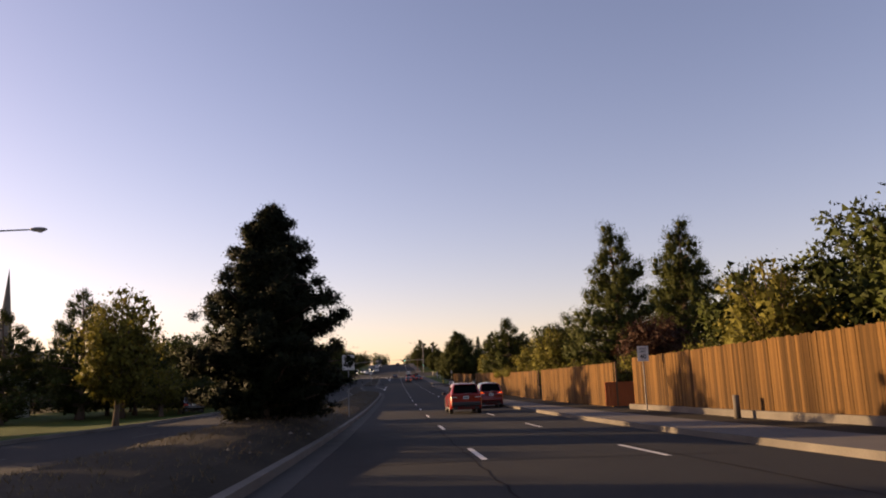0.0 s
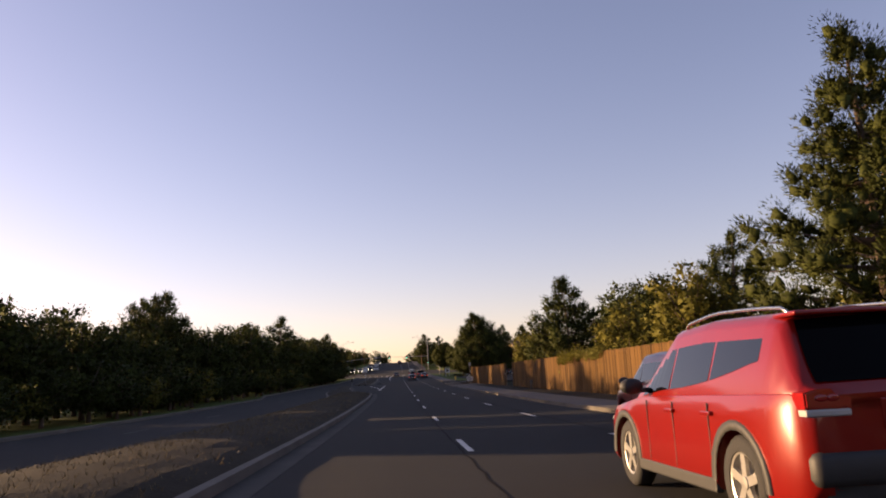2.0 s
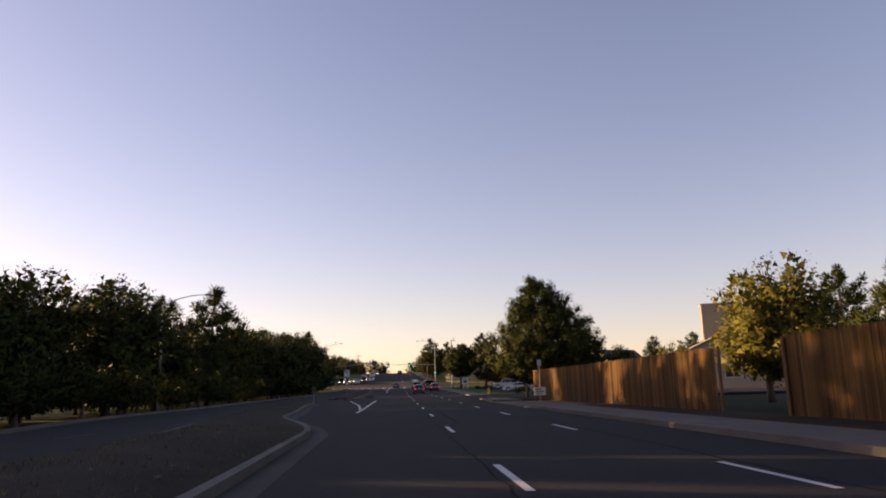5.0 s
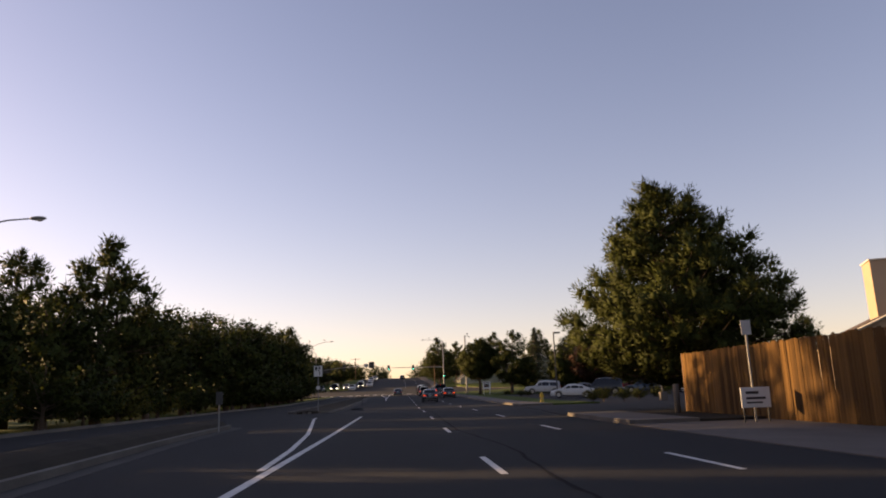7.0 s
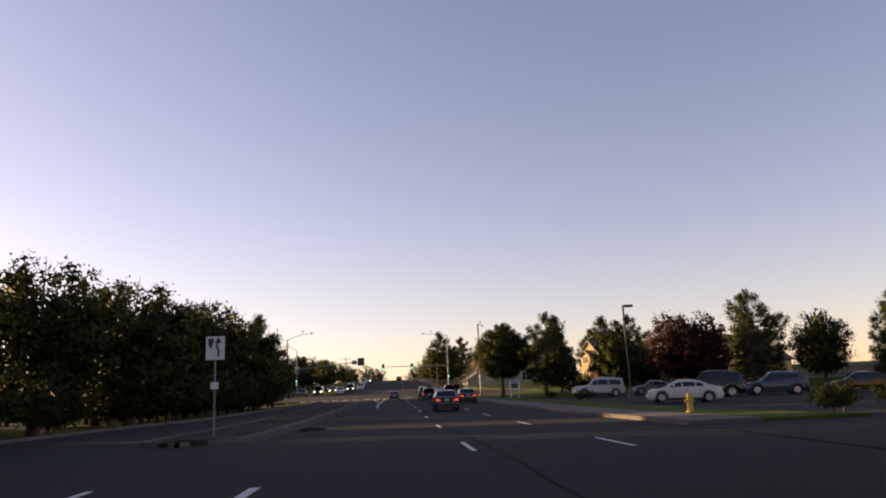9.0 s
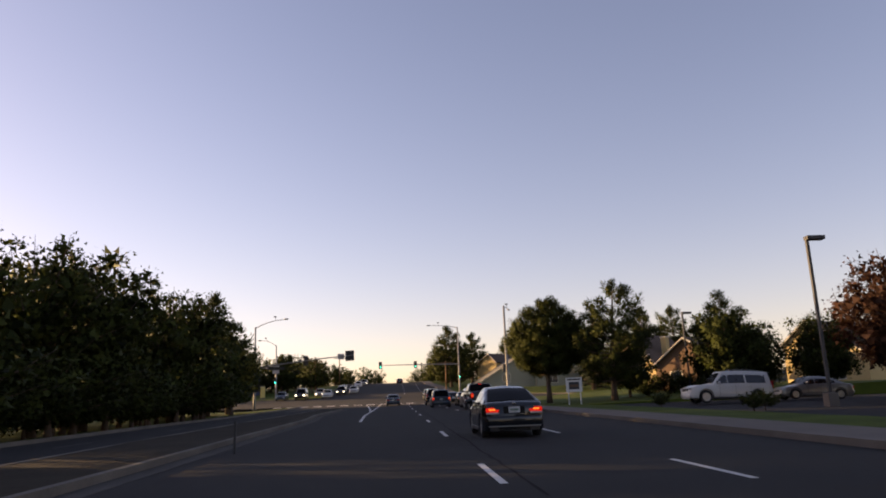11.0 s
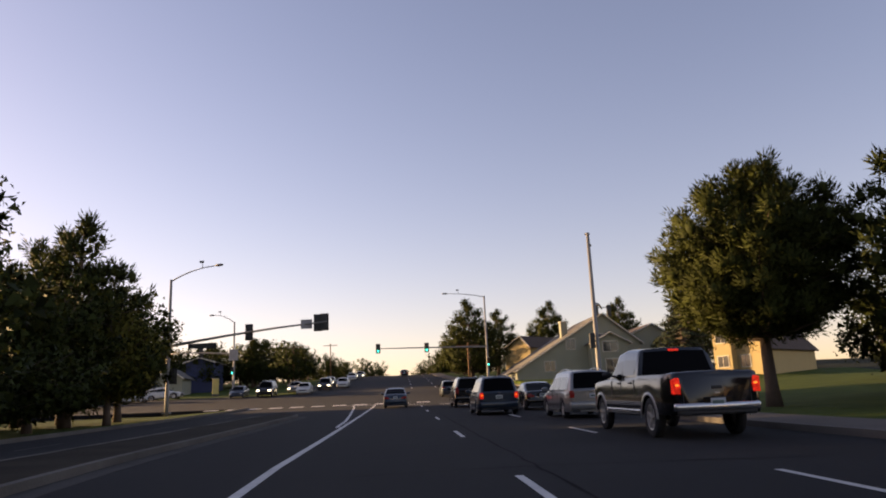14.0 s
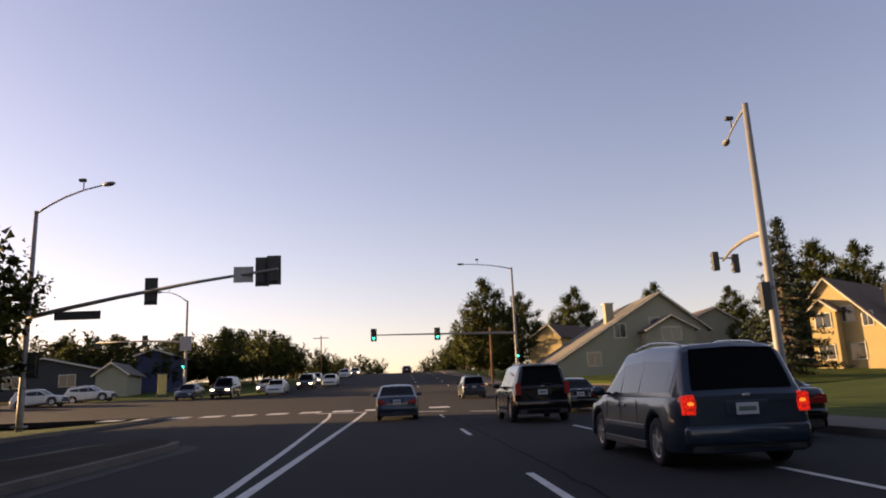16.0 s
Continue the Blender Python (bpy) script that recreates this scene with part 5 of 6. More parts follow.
BIGSUV = dict(size=(5.1, 2.0, 1.95), sill=0.3, wheel=0.39, deck=[(-0.5, 1.08), (-0.48, 1.14), (0.2, 1.13), (0.28, 1.12), (0.44, 1.06), (0.485, 0.95), (0.5, 0.8)],
              roof=[(-0.5, 1.12), (-0.485, 1.2), (-0.46, 1.8), (-0.43, 1.88), (-0.1, 1.95), (0.1, 1.9), (0.23, 1.13)], panes=[(0.18, 0.05), (0.04, -0.16), (-0.18, -0.41)],
              rear_glass=(-0.486, -0.455), wind_glass=(0.222, 0.11), lamp=(0.9, 1.3, 0.16), plate=0.98, bump=(0.45, 0.72), spoiler=True, rails=(-0.38, 0.05), mirror=0.16, handles=(0.0, -0.19), seams=(0.15, -0.04, -0.22))
SEDAN = dict(trunk_strip=True, size=(4.6, 1.78, 1.44), sill=0.2, wheel=0.32, deck=[(-0.5, 0.84), (-0.475, 0.95), (-0.36, 0.98), (0.14, 0.93), (0.24, 0.91), (0.43, 0.78), (0.48, 0.68), (0.5, 0.58)],
             roof=[(-0.39, 0.985), (-0.33, 1.08), (-0.2, 1.34), (-0.08, 1.43), (0.05, 1.42), (0.11, 1.37), (0.27, 0.92)], panes=[(0.19, 0.045), (0.03, -0.13), (-0.145, -0.24)],
             rear_glass=(-0.385, -0.17), wind_glass=(0.26, 0.1), lamp=(0.66, 0.84, 0.34), plate=0.76, bump=(0.36, 0.58), mirror=0.16, handles=(0.02, -0.16))
# arch lips take silver paint in place of bright reflections on the arches
TRUCK = dict(size=(6.2, 2.03, 2.0), sill=0.5, wheel=0.43, axles=(-0.29, 0.34), cladding=True, arch_mat=SILVER, arch_label="wheel-arch lip coloured silver for its reflections", high_lamp=True, gate=(0.72, 1.2), deck=[(-0.5, 1.3), (-0.49, 1.36), (-0.18, 1.37), (-0.16, 1.34), (0.0, 1.33), (0.18, 1.33), (0.25, 1.32), (0.44, 1.25), (0.485, 1.12), (0.5, 0.9)],
             roof=[(-0.165, 1.33), (-0.158, 1.38), (-0.14, 1.88), (-0.125, 1.96), (0.04, 2.0), (0.12, 1.95), (0.21, 1.33)], panes=[(0.165, 0.04), (0.026, -0.115)],
             rear_glass=(-0.16, -0.138), wind_glass=(0.2, 0.125), lamp=(0.92, 1.24, 0.14), plate=0.74, bump=(0.56, 0.74), bumper=CHROME, mirror=0.15, handles=(0.055, -0.09), seams=(0.16, 0.033, -0.135), stripe=(0.68, 0.76), sill_mat=CHROME, tumble=0.22, mirror_mat=TRIM)
HATCH = dict(SUV, size=(4.2, 1.74, 1.5), sill=0.2, wheel=0.31, cladding=False, rails=None, bumper=MAROON)

vehicle("car", "red compact crossover with black arches and silver roof rails driving along", "car", SUV, RED, 3.85, 44.1, lit=False)
vehicle("car", "dark red hatchback in the outer lane", "car", HATCH, MAROON, 6.4, 53.0)
vehicle("car", "graphite two-door coupe with lit brake lights", "car", COUPE, GREY, 3.4, 209.7)
vehicle("car", "black sedan with lit brake lights waiting in the outer lane", "car", SEDAN, BLACK, 6.95, 232.0, group="waiting cars")
vehicle("pickup_truck", "black crew-cab pickup truck with chrome bumper waiting in the outer lane", "truck", TRUCK, BLACK, 6.5, 244.8, group="waiting cars")
vehicle("minivan", "silver minivan waiting in the outer lane", "minivan", VAN, SILVER, 7.0, 256.0, lit=False, group="waiting cars")
vehicle("car", "black sedan waiting in the outer lane", "car", SEDAN, BLACK, 7.3, 267.2, lit=False, group="waiting cars")
vehicle("minivan", "blue-grey minivan with lit brake lights waiting", "minivan", dict(VAN, stripe=(0.5, 0.57)), BLUE, 4.5, 263.1, group="waiting cars")
vehicle("suv", "large black sport utility car waiting", "car", BIGSUV, BLACK, 4.5, 277.8, lit=False, group="waiting cars")
vehicle("suv", "dark grey sport utility car rolling into the junction", "car", SUV, NAVY, 5.3, 309.0, lit=False, group="waiting cars")
vehicle("car", "black sedan waiting in the outer lane by the stop line", "car", SEDAN, BLACK, 7.3, 284.0, lit=False, group="waiting cars")
vehicle("car", "dark blue sedan ahead in the inner lane", "car", SEDAN, NAVY, -0.33, 283.8, lit=False)
# oncoming
for nm, lb, sp, co, x, y, on in [("car", "dark small car coming to the junction", SEDAN, NAVY, -20.6, 325, False), ("suv", "black sport utility car with lit headlamps", BIGSUV, BLACK, -17.0, 324.5, True), ("car", "white sedan coming to the junction", SEDAN, WHITE, -12.6, 327.5, False),
                                 ("car", "silver car with lit headlamps", SEDAN, SILVER, -14.5, 333, True), ("suv", "dark car with lit headlamps", SUV, BLACK, -10.8, 337, True), ("car", "white sedan on the far carriageway", SEDAN, WHITE, -8.6, 342, False),
                                 ("car", "dark sedan on the far carriageway", SEDAN, NAVY, -11.5, 352, True), ("car", "white sedan up the hill", SEDAN, WHITE, -9.4, 376, False), ("car", "silver sedan up the hill", SEDAN, SILVER, -8.6, 392, True)]:
    vehicle(nm, lb, "car", sp, co, x, y, 180, lit=False, front_lit=on, group="oncoming cars")
vehicle("car", "dark sedan driving up the hill", "car", SEDAN, BLACK, 1.0, 392, lit=False)
for x, y, c in ((-33.0, 321.5, WHITE), (-30.5, 326.5, WHITE), (-38.8, 320.0, BLACK)):
    vehicle("car", "pale car waiting on the crossing street" if c is not BLACK else "dark car waiting on the crossing street", "car", SUV if x < -30 else SEDAN, c, x, y, -90, lit=False, group="cars on the crossing street", zoff=-0.1)
# parking lot
lot = [("car", SEDAN, WHITE, 18.2, 203.6, "white sedan parked in the lot"), ("suv", BIGSUV, BLACK, 23.8, 213, "black sport utility car parked in the lot"), ("suv", SUV, NAVY, 28.5, 212, "dark sport utility car parked in the lot"), ("car", SEDAN, BLACK, 33.5, 209, "black sedan parked in the lot"),
       ("suv", BIGSUV, WHITE, 20.4, 232.0, "white sport utility car parked in the lot"), ("car", SEDAN, SILVER, 26.4, 233.0, "silver sedan parked in the lot"), ("car", SEDAN, SILVER, 39, 206, "silver sedan parked in the lot"), ("suv", SUV, GREY, 44, 203, "grey sport utility car parked in the lot"), ("car", SEDAN, MAROON, 33, 231, "dark red sedan parked in the lot")]
for nm, sp, co, x, y, lb in lot:
    vehicle(nm, lb, "car", sp, co, x, y, 88 if 229 < y < 234 else 78, lit=False, group="parked cars", zoff=0.02)
vehicle("car", "dark car parked on the lawn edge under the trees", "car", SEDAN, BLACK, -17.5, 66, 20, lit=False, zoff=-0.05)


# ---------------------------------------------------------------- signs, poles, signals
def text_mesh(body, size, name, parent, m, mat):
    cu = bpy.data.curves.new(name, "FONT")
    cu.body, cu.size, cu.align_x, cu.align_y, cu.extrude, cu.offset = body, size, "CENTER", "CENTER", 0.001, size * 0.018
    tmp = bpy.data.objects.new(name, cu)
    scene.collection.objects.link(tmp)
    dg = bpy.context.evaluated_depsgraph_get()
    me = bpy.data.meshes.new_from_object(tmp.evaluated_get(dg))
    bpy.data.objects.remove(tmp)
    me.materials.clear()
    me.materials.append(mat)
    ob = new(name, me)
    ob.parent = parent
    ob.matrix_basis = m
    return ob


def sign_post(name, label, x, y, base, bottom, w, h, rz=0, blank=False, post=True):
    t = thing(name, x, y, G(y) + base, rz, label, "road sign")
    part("post", boxes((-0.028, 0.028, 0.0, 0.05, -0.2, bottom + h * 0.95), bevel=0.006), STEEL, t, "galvanised steel post")
    pl = part("panel", boxes((-w / 2, w / 2, -0.012, -0.002, bottom, bottom + h), bevel=0.003), SIGN_B if blank else SIGN_W, t, "bare metal back" if blank else "white sheet panel")
    return t, pl


t, pl = sign_post("speed_limit_sign", "white rectangular speed limit sign on a steel post", -2.37, 37.9, 0.4, 2.1, 0.6, 0.74)
FACE = lambda z: pose(0, -0.0135, z, 90)
for s, q, z in (("SPEED", 0.15, 2.72), ("LIMIT", 0.15, 2.565), ("40", 0.34, 2.3)):
    text_mesh(s, q, "lettering", pl, FACE(z), SIGN_K)
sign_post("road_sign", "back of a road sign facing oncoming traffic on the median", -5.9, 38.6, 0.35, 1.95, 0.6, 0.75, 180, True)
t, pl = sign_post("road_sign", "white sign with a curved black arrow on a steel post", -5.98, 181.9, 0.12, 2.56, 0.62, 0.78)
bm = bmesh.new()
tube(bm, [(0.1, -0.016, 2.66), (0.12, -0.016, 2.87), (0.04, -0.016, 3.01), (0.1, -0.016, 3.17)], [0.035, 0.035, 0.035, 0.035], 6)
vs = [bm.verts.new(v) for v in ((-0.02, -0.016, 3.13), (0.22, -0.016, 3.13), (0.1, -0.016, 3.31))]
bm.faces.new(vs)
vs = [bm.verts.new(v) for v in ((-0.25, -0.016, 3.27), (-0.04, -0.016, 3.27), (-0.08, -0.016, 3.06), (-0.15, -0.016, 2.91), (-0.22, -0.016, 3.06))]
bm.faces.new(vs)
part("arrow", bm, SIGN_K, pl, "black curved arrow and median mark")
part("marker_plate", boxes((-0.13, 0.13, -0.012, -0.002, 1.6, 1.83), bevel=0.003), SIGN_W, t, "small white plate")
t, pl = sign_post("speed_limit_sign", "white speed limit sign on a steel post before the fence", 11.25, 33.5, 0.12, 2.22, 0.52, 0.68)
for s, q, z in (("SPEED", 0.13, 2.78), ("LIMIT", 0.13, 2.65), ("40", 0.3, 2.42)):
    text_mesh(s, q, "lettering", pl, FACE(z), SIGN_K)
t, pl = sign_post("road_sign", "small dark marker sign at the end of the median", -6.95, 155.2, 0.15, 0.9, 0.26, 0.5, 8, True)
part("face", boxes((-0.13, 0.13, -0.018, -0.013, 0.9, 1.4)), SIGN_K, pl, "dark marker face")
t = thing("barrier_panel", 11.5, 41.0, G(41) + 0.1, 0, "orange board panel closing the gap in the fence", "barrier")
for i in range(9):
    part("board", boxes((0.22 * i, 0.22 * i + 0.21, 0.0, 0.03, 0.05, 1.36), bevel=0.005), ORANGE, t)
for z in (0.3, 1.1):
    part("rail", boxes((0.0, 1.97, 0.032, 0.09, z, z + 0.09), bevel=0.005), ORANGE, t)
sign_post("road_sign", "small grey road sign on a tall steel post by the fence", 10.9, 147.6, 0.05, 2.6, 0.32, 0.45, 0, True)
b = thing("notice_board", 10.8, 147.3, G(147.3) + 0.03, 0, "low white notice board on two legs beside the fence", "sign board")
part("panel", boxes((-0.45, 0.45, -0.02, 0.02, 0.42, 1.02), bevel=0.006), SIGN_W, b, "white panel")
part("notice_marks", boxes((-0.3, 0.1, -0.026, -0.019, 0.82, 0.9), (-0.3, 0.3, -0.026, -0.019, 0.66, 0.73), (-0.3, 0.2, -0.026, -0.019, 0.54, 0.59)), SIGN_K, b, "dark bars of print")
for s in (-0.4, 0.36):
    part("leg", boxes((s, s + 0.04, 0.022, 0.06, -0.05, 0.95), bevel=0.005), TRIM, b)


def bollard(x, y, h=0.75, r=0.11, label="short pale round post beside the fence", mat=CONCRETE):
    t = thing("post", x, y, G(y) + 0.12, 0, label, "post")
    bm = bmesh.new()
    tube(bm, [(0, 0, -0.05), (0, 0, h * 0.97), (0, 0, h)], [r, r, r * 0.8], 12)
    part("shaft", bm, mat, t, smooth=True)


bollard(11.3, 24.6)
bollard(11.2, 98.3)
bollard(11.1, 154.6, 1.1, 0.12)


def street_lamp(name, x, y, h, arm, reach, label, up=1.0, base=0.0, detector=False):
    """A tapered pole with a curved arm and a cobra head; arm is (dx, dy) along which it reaches."""
    t = thing(name, x, y, G(y) + base, 0, label, "street lamp")
    dx, dy = arm
    bm = bmesh.new()
    tube(bm, [(0, 0, -0.2), (0, 0, 0.5), (0, 0, h)], [0.14, 0.13, 0.08], 12)
    part("pole", bm, STEEL, t, "tapered galvanised pole", True)
    part("base_plate", boxes((-0.22, 0.22, -0.22, 0.22, -0.02, 0.08), bevel=0.02), STEEL, t)
    pts = [(dx * reach * s, dy * reach * s, h - 0.1 + up * (1 - (1 - s) ** 2.2)) for s in (0, 0.1, 0.25, 0.45, 0.7, 1.0)]
    bm = bmesh.new()
    tube(bm, pts, [0.055, 0.055, 0.05, 0.048, 0.042, 0.036], 8)
    a = part("arm", bm, STEEL, t, smooth=True)
    bm = bmesh.new()
    ex, ey, ez = pts[-1]
    bmesh.ops.create_uvsphere(bm, u_segments=14, v_segments=8, radius=1, matrix=Matrix.Translation((ex + dx * 0.3, ey + dy * 0.3, ez)) @ Matrix.Rotation(math.atan2(dy, dx), 4, "Z") @ Matrix.Diagonal((0.42, 0.17, 0.11, 1)))
    lh = part("lamp_head", bm, STEEL, a, "grey cobra lamp head", True)
    bm = bmesh.new()
    bmesh.ops.create_uvsphere(bm, u_segments=12, v_segments=6, radius=1, matrix=Matrix.Translation((ex + dx * 0.38, ey + dy * 0.38, ez - 0.07)) @ Matrix.Diagonal((0.17, 0.13, 0.09, 1)))
    part("lens", bm, LENS, lh, "unlit glass lens", True)
    if detector:
        bm = bmesh.new()
        q = pts[4]
        box(bm, q[0] - 0.02, q[0] + 0.02, q[1] - 0.02, q[1] + 0.02, q[2], q[2] + 0.5)
        box(bm, q[0] - 0.1, q[0] + 0.1, q[1] - 0.22, q[1] + 0.22, q[2] + 0.42, q[2] + 0.56, bevel=0.02)
        part("detector", bm, STEEL_D, a, "small camera on the arm")
    return t


def signal_head(parent, x, y, z, facing=-1, lit=True, plate=True, n=3, backs=False):
    """Three lenses in a dark housing with visors; facing -1 looks back down the road."""
    f = facing
    head = part("signal_head", boxes((x - 0.17, x + 0.17, y - 0.12, y + 0.12, z - 0.17 * n, z + 0.17 * n), bevel=0.02), STEEL_D, parent, "dark three-lens signal head")
    if plate:
        part("backplate", boxes((x - 0.3, x + 0.3, y - f * 0.02 - 0.008, y - f * 0.02 + 0.008, z - 0.17 * n - 0.13, z + 0.17 * n + 0.13), bevel=0.004), STEEL_D, head)
    for k in range(n):
        zz = z + 0.17 * (n - 1) - 0.34 * k
        bm = bmesh.new()
        ring = [(0.11, math.radians(a)) for a in range(0, 360, 24)]
        vs = [bm.verts.new((x + rr * math.cos(a), y + f * 0.128, zz + rr * math.sin(a))) for rr, a in ring]
        bm.faces.new(vs)
        part("lens", bm, GREEN_L if (lit and k == n - 1) else LAMP_OFF, head, "glowing green lens" if (lit and k == n - 1) else "")
        bm = bmesh.new()
        lo = [bm.verts.new((x + 0.13 * math.cos(math.radians(a)), y + f * 0.12, zz + 0.13 * math.sin(math.radians(a)))) for a in range(-20, 201, 20)]
        hi = [bm.verts.new((x + 0.13 * math.cos(math.radians(a)), y + f * 0.36, zz + 0.13 * math.sin(math.radians(a)))) for a in range(-20, 201, 20)]
        for i in range(len(lo) - 1):
            bm.faces.new((lo[i], lo[i + 1], hi[i + 1], hi[i]))
        part("visor", bm, STEEL_D, head)
    return head


def mast(name, x, y, h, label, arm=None, lamp=None, heads=(), base=0.0, r=0.17):
    """A signal pole; arm is (end x, end y, z at pole, z at end), heads are (share of the arm, facing, lit)."""
    t = thing(name, x, y, G(y) + base, 0, label, "traffic signal")
    bm = bmesh.new()
    tube(bm, [(0, 0, -0.2), (0, 0, 1.0), (0, 0, h)], [r, r * 0.95, r * 0.6], 12)
    part("pole", bm, STEEL, t, "tall tapered steel pole", True)
    part("base_plate", boxes((-0.3, 0.3, -0.3, 0.3, -0.02, 0.1), bevel=0.03), STEEL, t)
    if arm:
        ex, ey, z0, z1 = arm
        pts = [(ex * s, ey * s, z0 + (z1 - z0) * (1 - (1 - s) ** 1.7)) for s in (0, 0.08, 0.2, 0.4, 0.7, 1.0)]
        bm = bmesh.new()
        tube(bm, pts, [0.13, 0.125, 0.11, 0.095, 0.075, 0.055], 10)
        a = part("mast_arm", bm, STEEL, t, "long curved steel arm", True)
        for share, facing, lit, plate in heads:
            zz = z0 + (z1 - z0) * (1 - (1 - share) ** 1.7)
            signal_head(a, ex * share, ey * share + 0.16 * facing, zz, facing, lit, plate)
    if lamp:
        lx, ly, up, reach = lamp
        pts = [(lx * reach * s, ly * reach * s, h - 0.15 + up * (1 - (1 - s) ** 2.2)) for s in (0, 0.1, 0.25, 0.45, 0.7, 1.0)]
        bm = bmesh.new()
        tube(bm, pts, [0.06, 0.055, 0.05, 0.048, 0.042, 0.036], 8)
        q = part("lamp_arm", bm, STEEL, t, smooth=True)
        ex, ey, ez = pts[-1]
        bm = bmesh.new()
        bmesh.ops.create_uvsphere(bm, u_segments=14, v_segments=8, radius=1, matrix=Matrix.Translation((ex + lx * 0.3, ey + ly * 0.3, ez)) @ Matrix.Rotation(math.atan2(ly, lx), 4, "Z") @ Matrix.Diagonal((0.42, 0.17, 0.11, 1)))
        part("lamp_head", bm, STEEL, q, "grey cobra lamp head", True)
        bm = bmesh.new()
        p = pts[4]
        box(bm, p[0] - 0.02, p[0] + 0.02, p[1] - 0.02, p[1] + 0.02, p[2], p[2] + 0.5)
        box(bm, p[0] - 0.24, p[0] + 0.1, p[1] - 0.1, p[1] + 0.1, p[2] + 0.45, p[2] + 0.6, bevel=0.02)
        part("detector", bm, STEEL_D, q, "small camera on the arm")
    return t


lp = mast("signal_mast", -18.85, 289.0, 11.0, "steel signal mast with a long curved arm and a street lamp", arm=(13.6, -6.93, 5.42, 6.14), lamp=(0.905, -0.43, 0.85, 4.6),
          heads=((0.53, 1, False, True), (0.985, 1, False, True), (0.945, 1, False, True)), base=0.1)
part("street_name_board", boxes((2.0, 4.2, -1.6, -1.55, 5.0, 5.42), bevel=0.01), STEEL_D, lp, "dark rectangular street board")
part("sign_panel", boxes((11.55, 12.4, -6.1, -6.06, 5.75, 6.45), bevel=0.01), SIGN_B, lp, "back of a square sign panel")
signal_head(lp, 0.45, 0.0, 3.0, 1, False)
fp = mast("signal_mast", 12.0, 328.0, 12.3, "far steel signal mast with green lights and a street lamp", arm=(-15.0, -1.2, 5.3, 5.45), lamp=(-1.0, -0.1, 0.55, 5.2), heads=((0.985, -1, True, True), (0.55, -1, True, True)))
signal_head(fp, 0.05, -0.35, 3.2, -1, True, False)
rp = mast("signal_mast", 13.6, 277.0, 11.5, "tall steel signal pole with an arm over the crossing street", arm=(4.0, 12.4, 6.3, 7.7), lamp=(0.27, 0.96, 0.3, 4.6), r=0.19, base=0.2)
for dx, dy, dz in ((3.4, 12.0, 7.6), (4.5, 12.0, 7.45), (-0.4, -0.34, 3.85)):
    signal_head(rp, dx, dy, dz, 1, False, False)
part("bracket", boxes((3.4, 4.5, 12.1, 12.16, 7.75, 7.82), (-0.4, 0.05, -0.3, -0.24, 4.15, 4.22), (-0.03, 0.03, -0.28, -0.1, 4.16, 4.21)), STEEL, rp)
ml = mast("signal_mast", -22.5, 330.0, 10.0, "steel signal mast with a street lamp on the far corner", arm=(-11.2, 5.0, 5.6, 6.4), lamp=(-0.98, 0.1, 1.2, 2.9), heads=((1.0, 1, False, True), (0.45, 1, False, True)))
signal_head(ml, -0.1, -0.35, 3.35, -1, True, False)
part("sign_panel", boxes((-0.6, 0.6, -0.2, -0.16, 4.7, 6.2), bevel=0.01), SIGN_B, ml, "back of a large sign panel")
street_lamp("street_lamp", -21.9, 162.0, 9.9, (1, 0), 3.9, "tall galvanised street lamp with a curved arm", 1.0, -0.35)
street_lamp("street_lamp", -22.5, 36.0, 9.4, (1, 0), 5.2, "tall galvanised street lamp with a curved arm", 0.6, -0.3)


def lot_lamp(x, y, h):
    t = thing("parking_lamp", x, y, G(y) + 0.1, 0, "dark parking lot lamp with a box head on a square pole", "street lamp")
    part("pole", boxes((-0.07, 0.07, -0.07, 0.07, -0.1, h), bevel=0.01), TRIM, t)
    part("lamp_head", boxes((-0.05, 0.85, -0.2, 0.2, h - 0.12, h + 0.08), bevel=0.03), TRIM, t, "dark box-shaped lamp head")
    part("base", boxes((-0.25, 0.25, -0.25, 0.25, -0.2, 0.55), bevel=0.03), CONCRETE, t)


lot_lamp(19.4, 179.6, 8.6)
lot_lamp(20.1, 220.3, 7.9)
lot_lamp(27.4, 255.2, 7.9)


def pole(x, y, h, label):
    t = thing("utility_pole", x, y, G(y), 0, label, "pole")
    bm = bmesh.new()
    tube(bm, [(0, 0, -0.3), (0, 0, h)], [0.15, 0.11], 10)
    part("shaft", bm, POST_W, t, smooth=True)
    part("cross_arm", boxes((-1.6, 1.6, -0.05, 0.05, h - 0.5, h - 0.36)), POST_W, t)


pole(9.6, 330, 6.0, "short wooden pole with a cross-arm by the crossing")
pole(-17.5, 352, 7.0, "wooden utility pole on the far verge")
pole(-16.0, 402, 8.0, "wooden utility pole up the hill")
t = thing("tyre_scrap", -3.44, 188.2, G(188.2), 15, "torn black tyre scrap lying on the asphalt", "debris")
bm = bmesh.new()
tube(bm, [(-0.55, 0, 0.03), (-0.2, 0.05, 0.07), (0.2, 0.0, 0.06), (0.55, 0.06, 0.03)], [0.05, 0.09, 0.08, 0.03], 7)
part("tread", bm, RUBBER, t, smooth=True)
t = thing("marker_post", -3.9, 206.0, G(206), 0, "thin dark marker post on the median", "post")
part("shaft", boxes((-0.03, 0.03, -0.02, 0.02, -0.1, 0.8), bevel=0.006), TRIM, t)
h = thing("fire_hydrant", 11.6, 186.0, G(186) + 0.13, 0, "yellow fire hydrant on the grass verge", "hydrant")
YEL = material("yellow_paint", (0.5, 0.33, 0.03), 0.5, bump=0.1)
bm = bmesh.new()
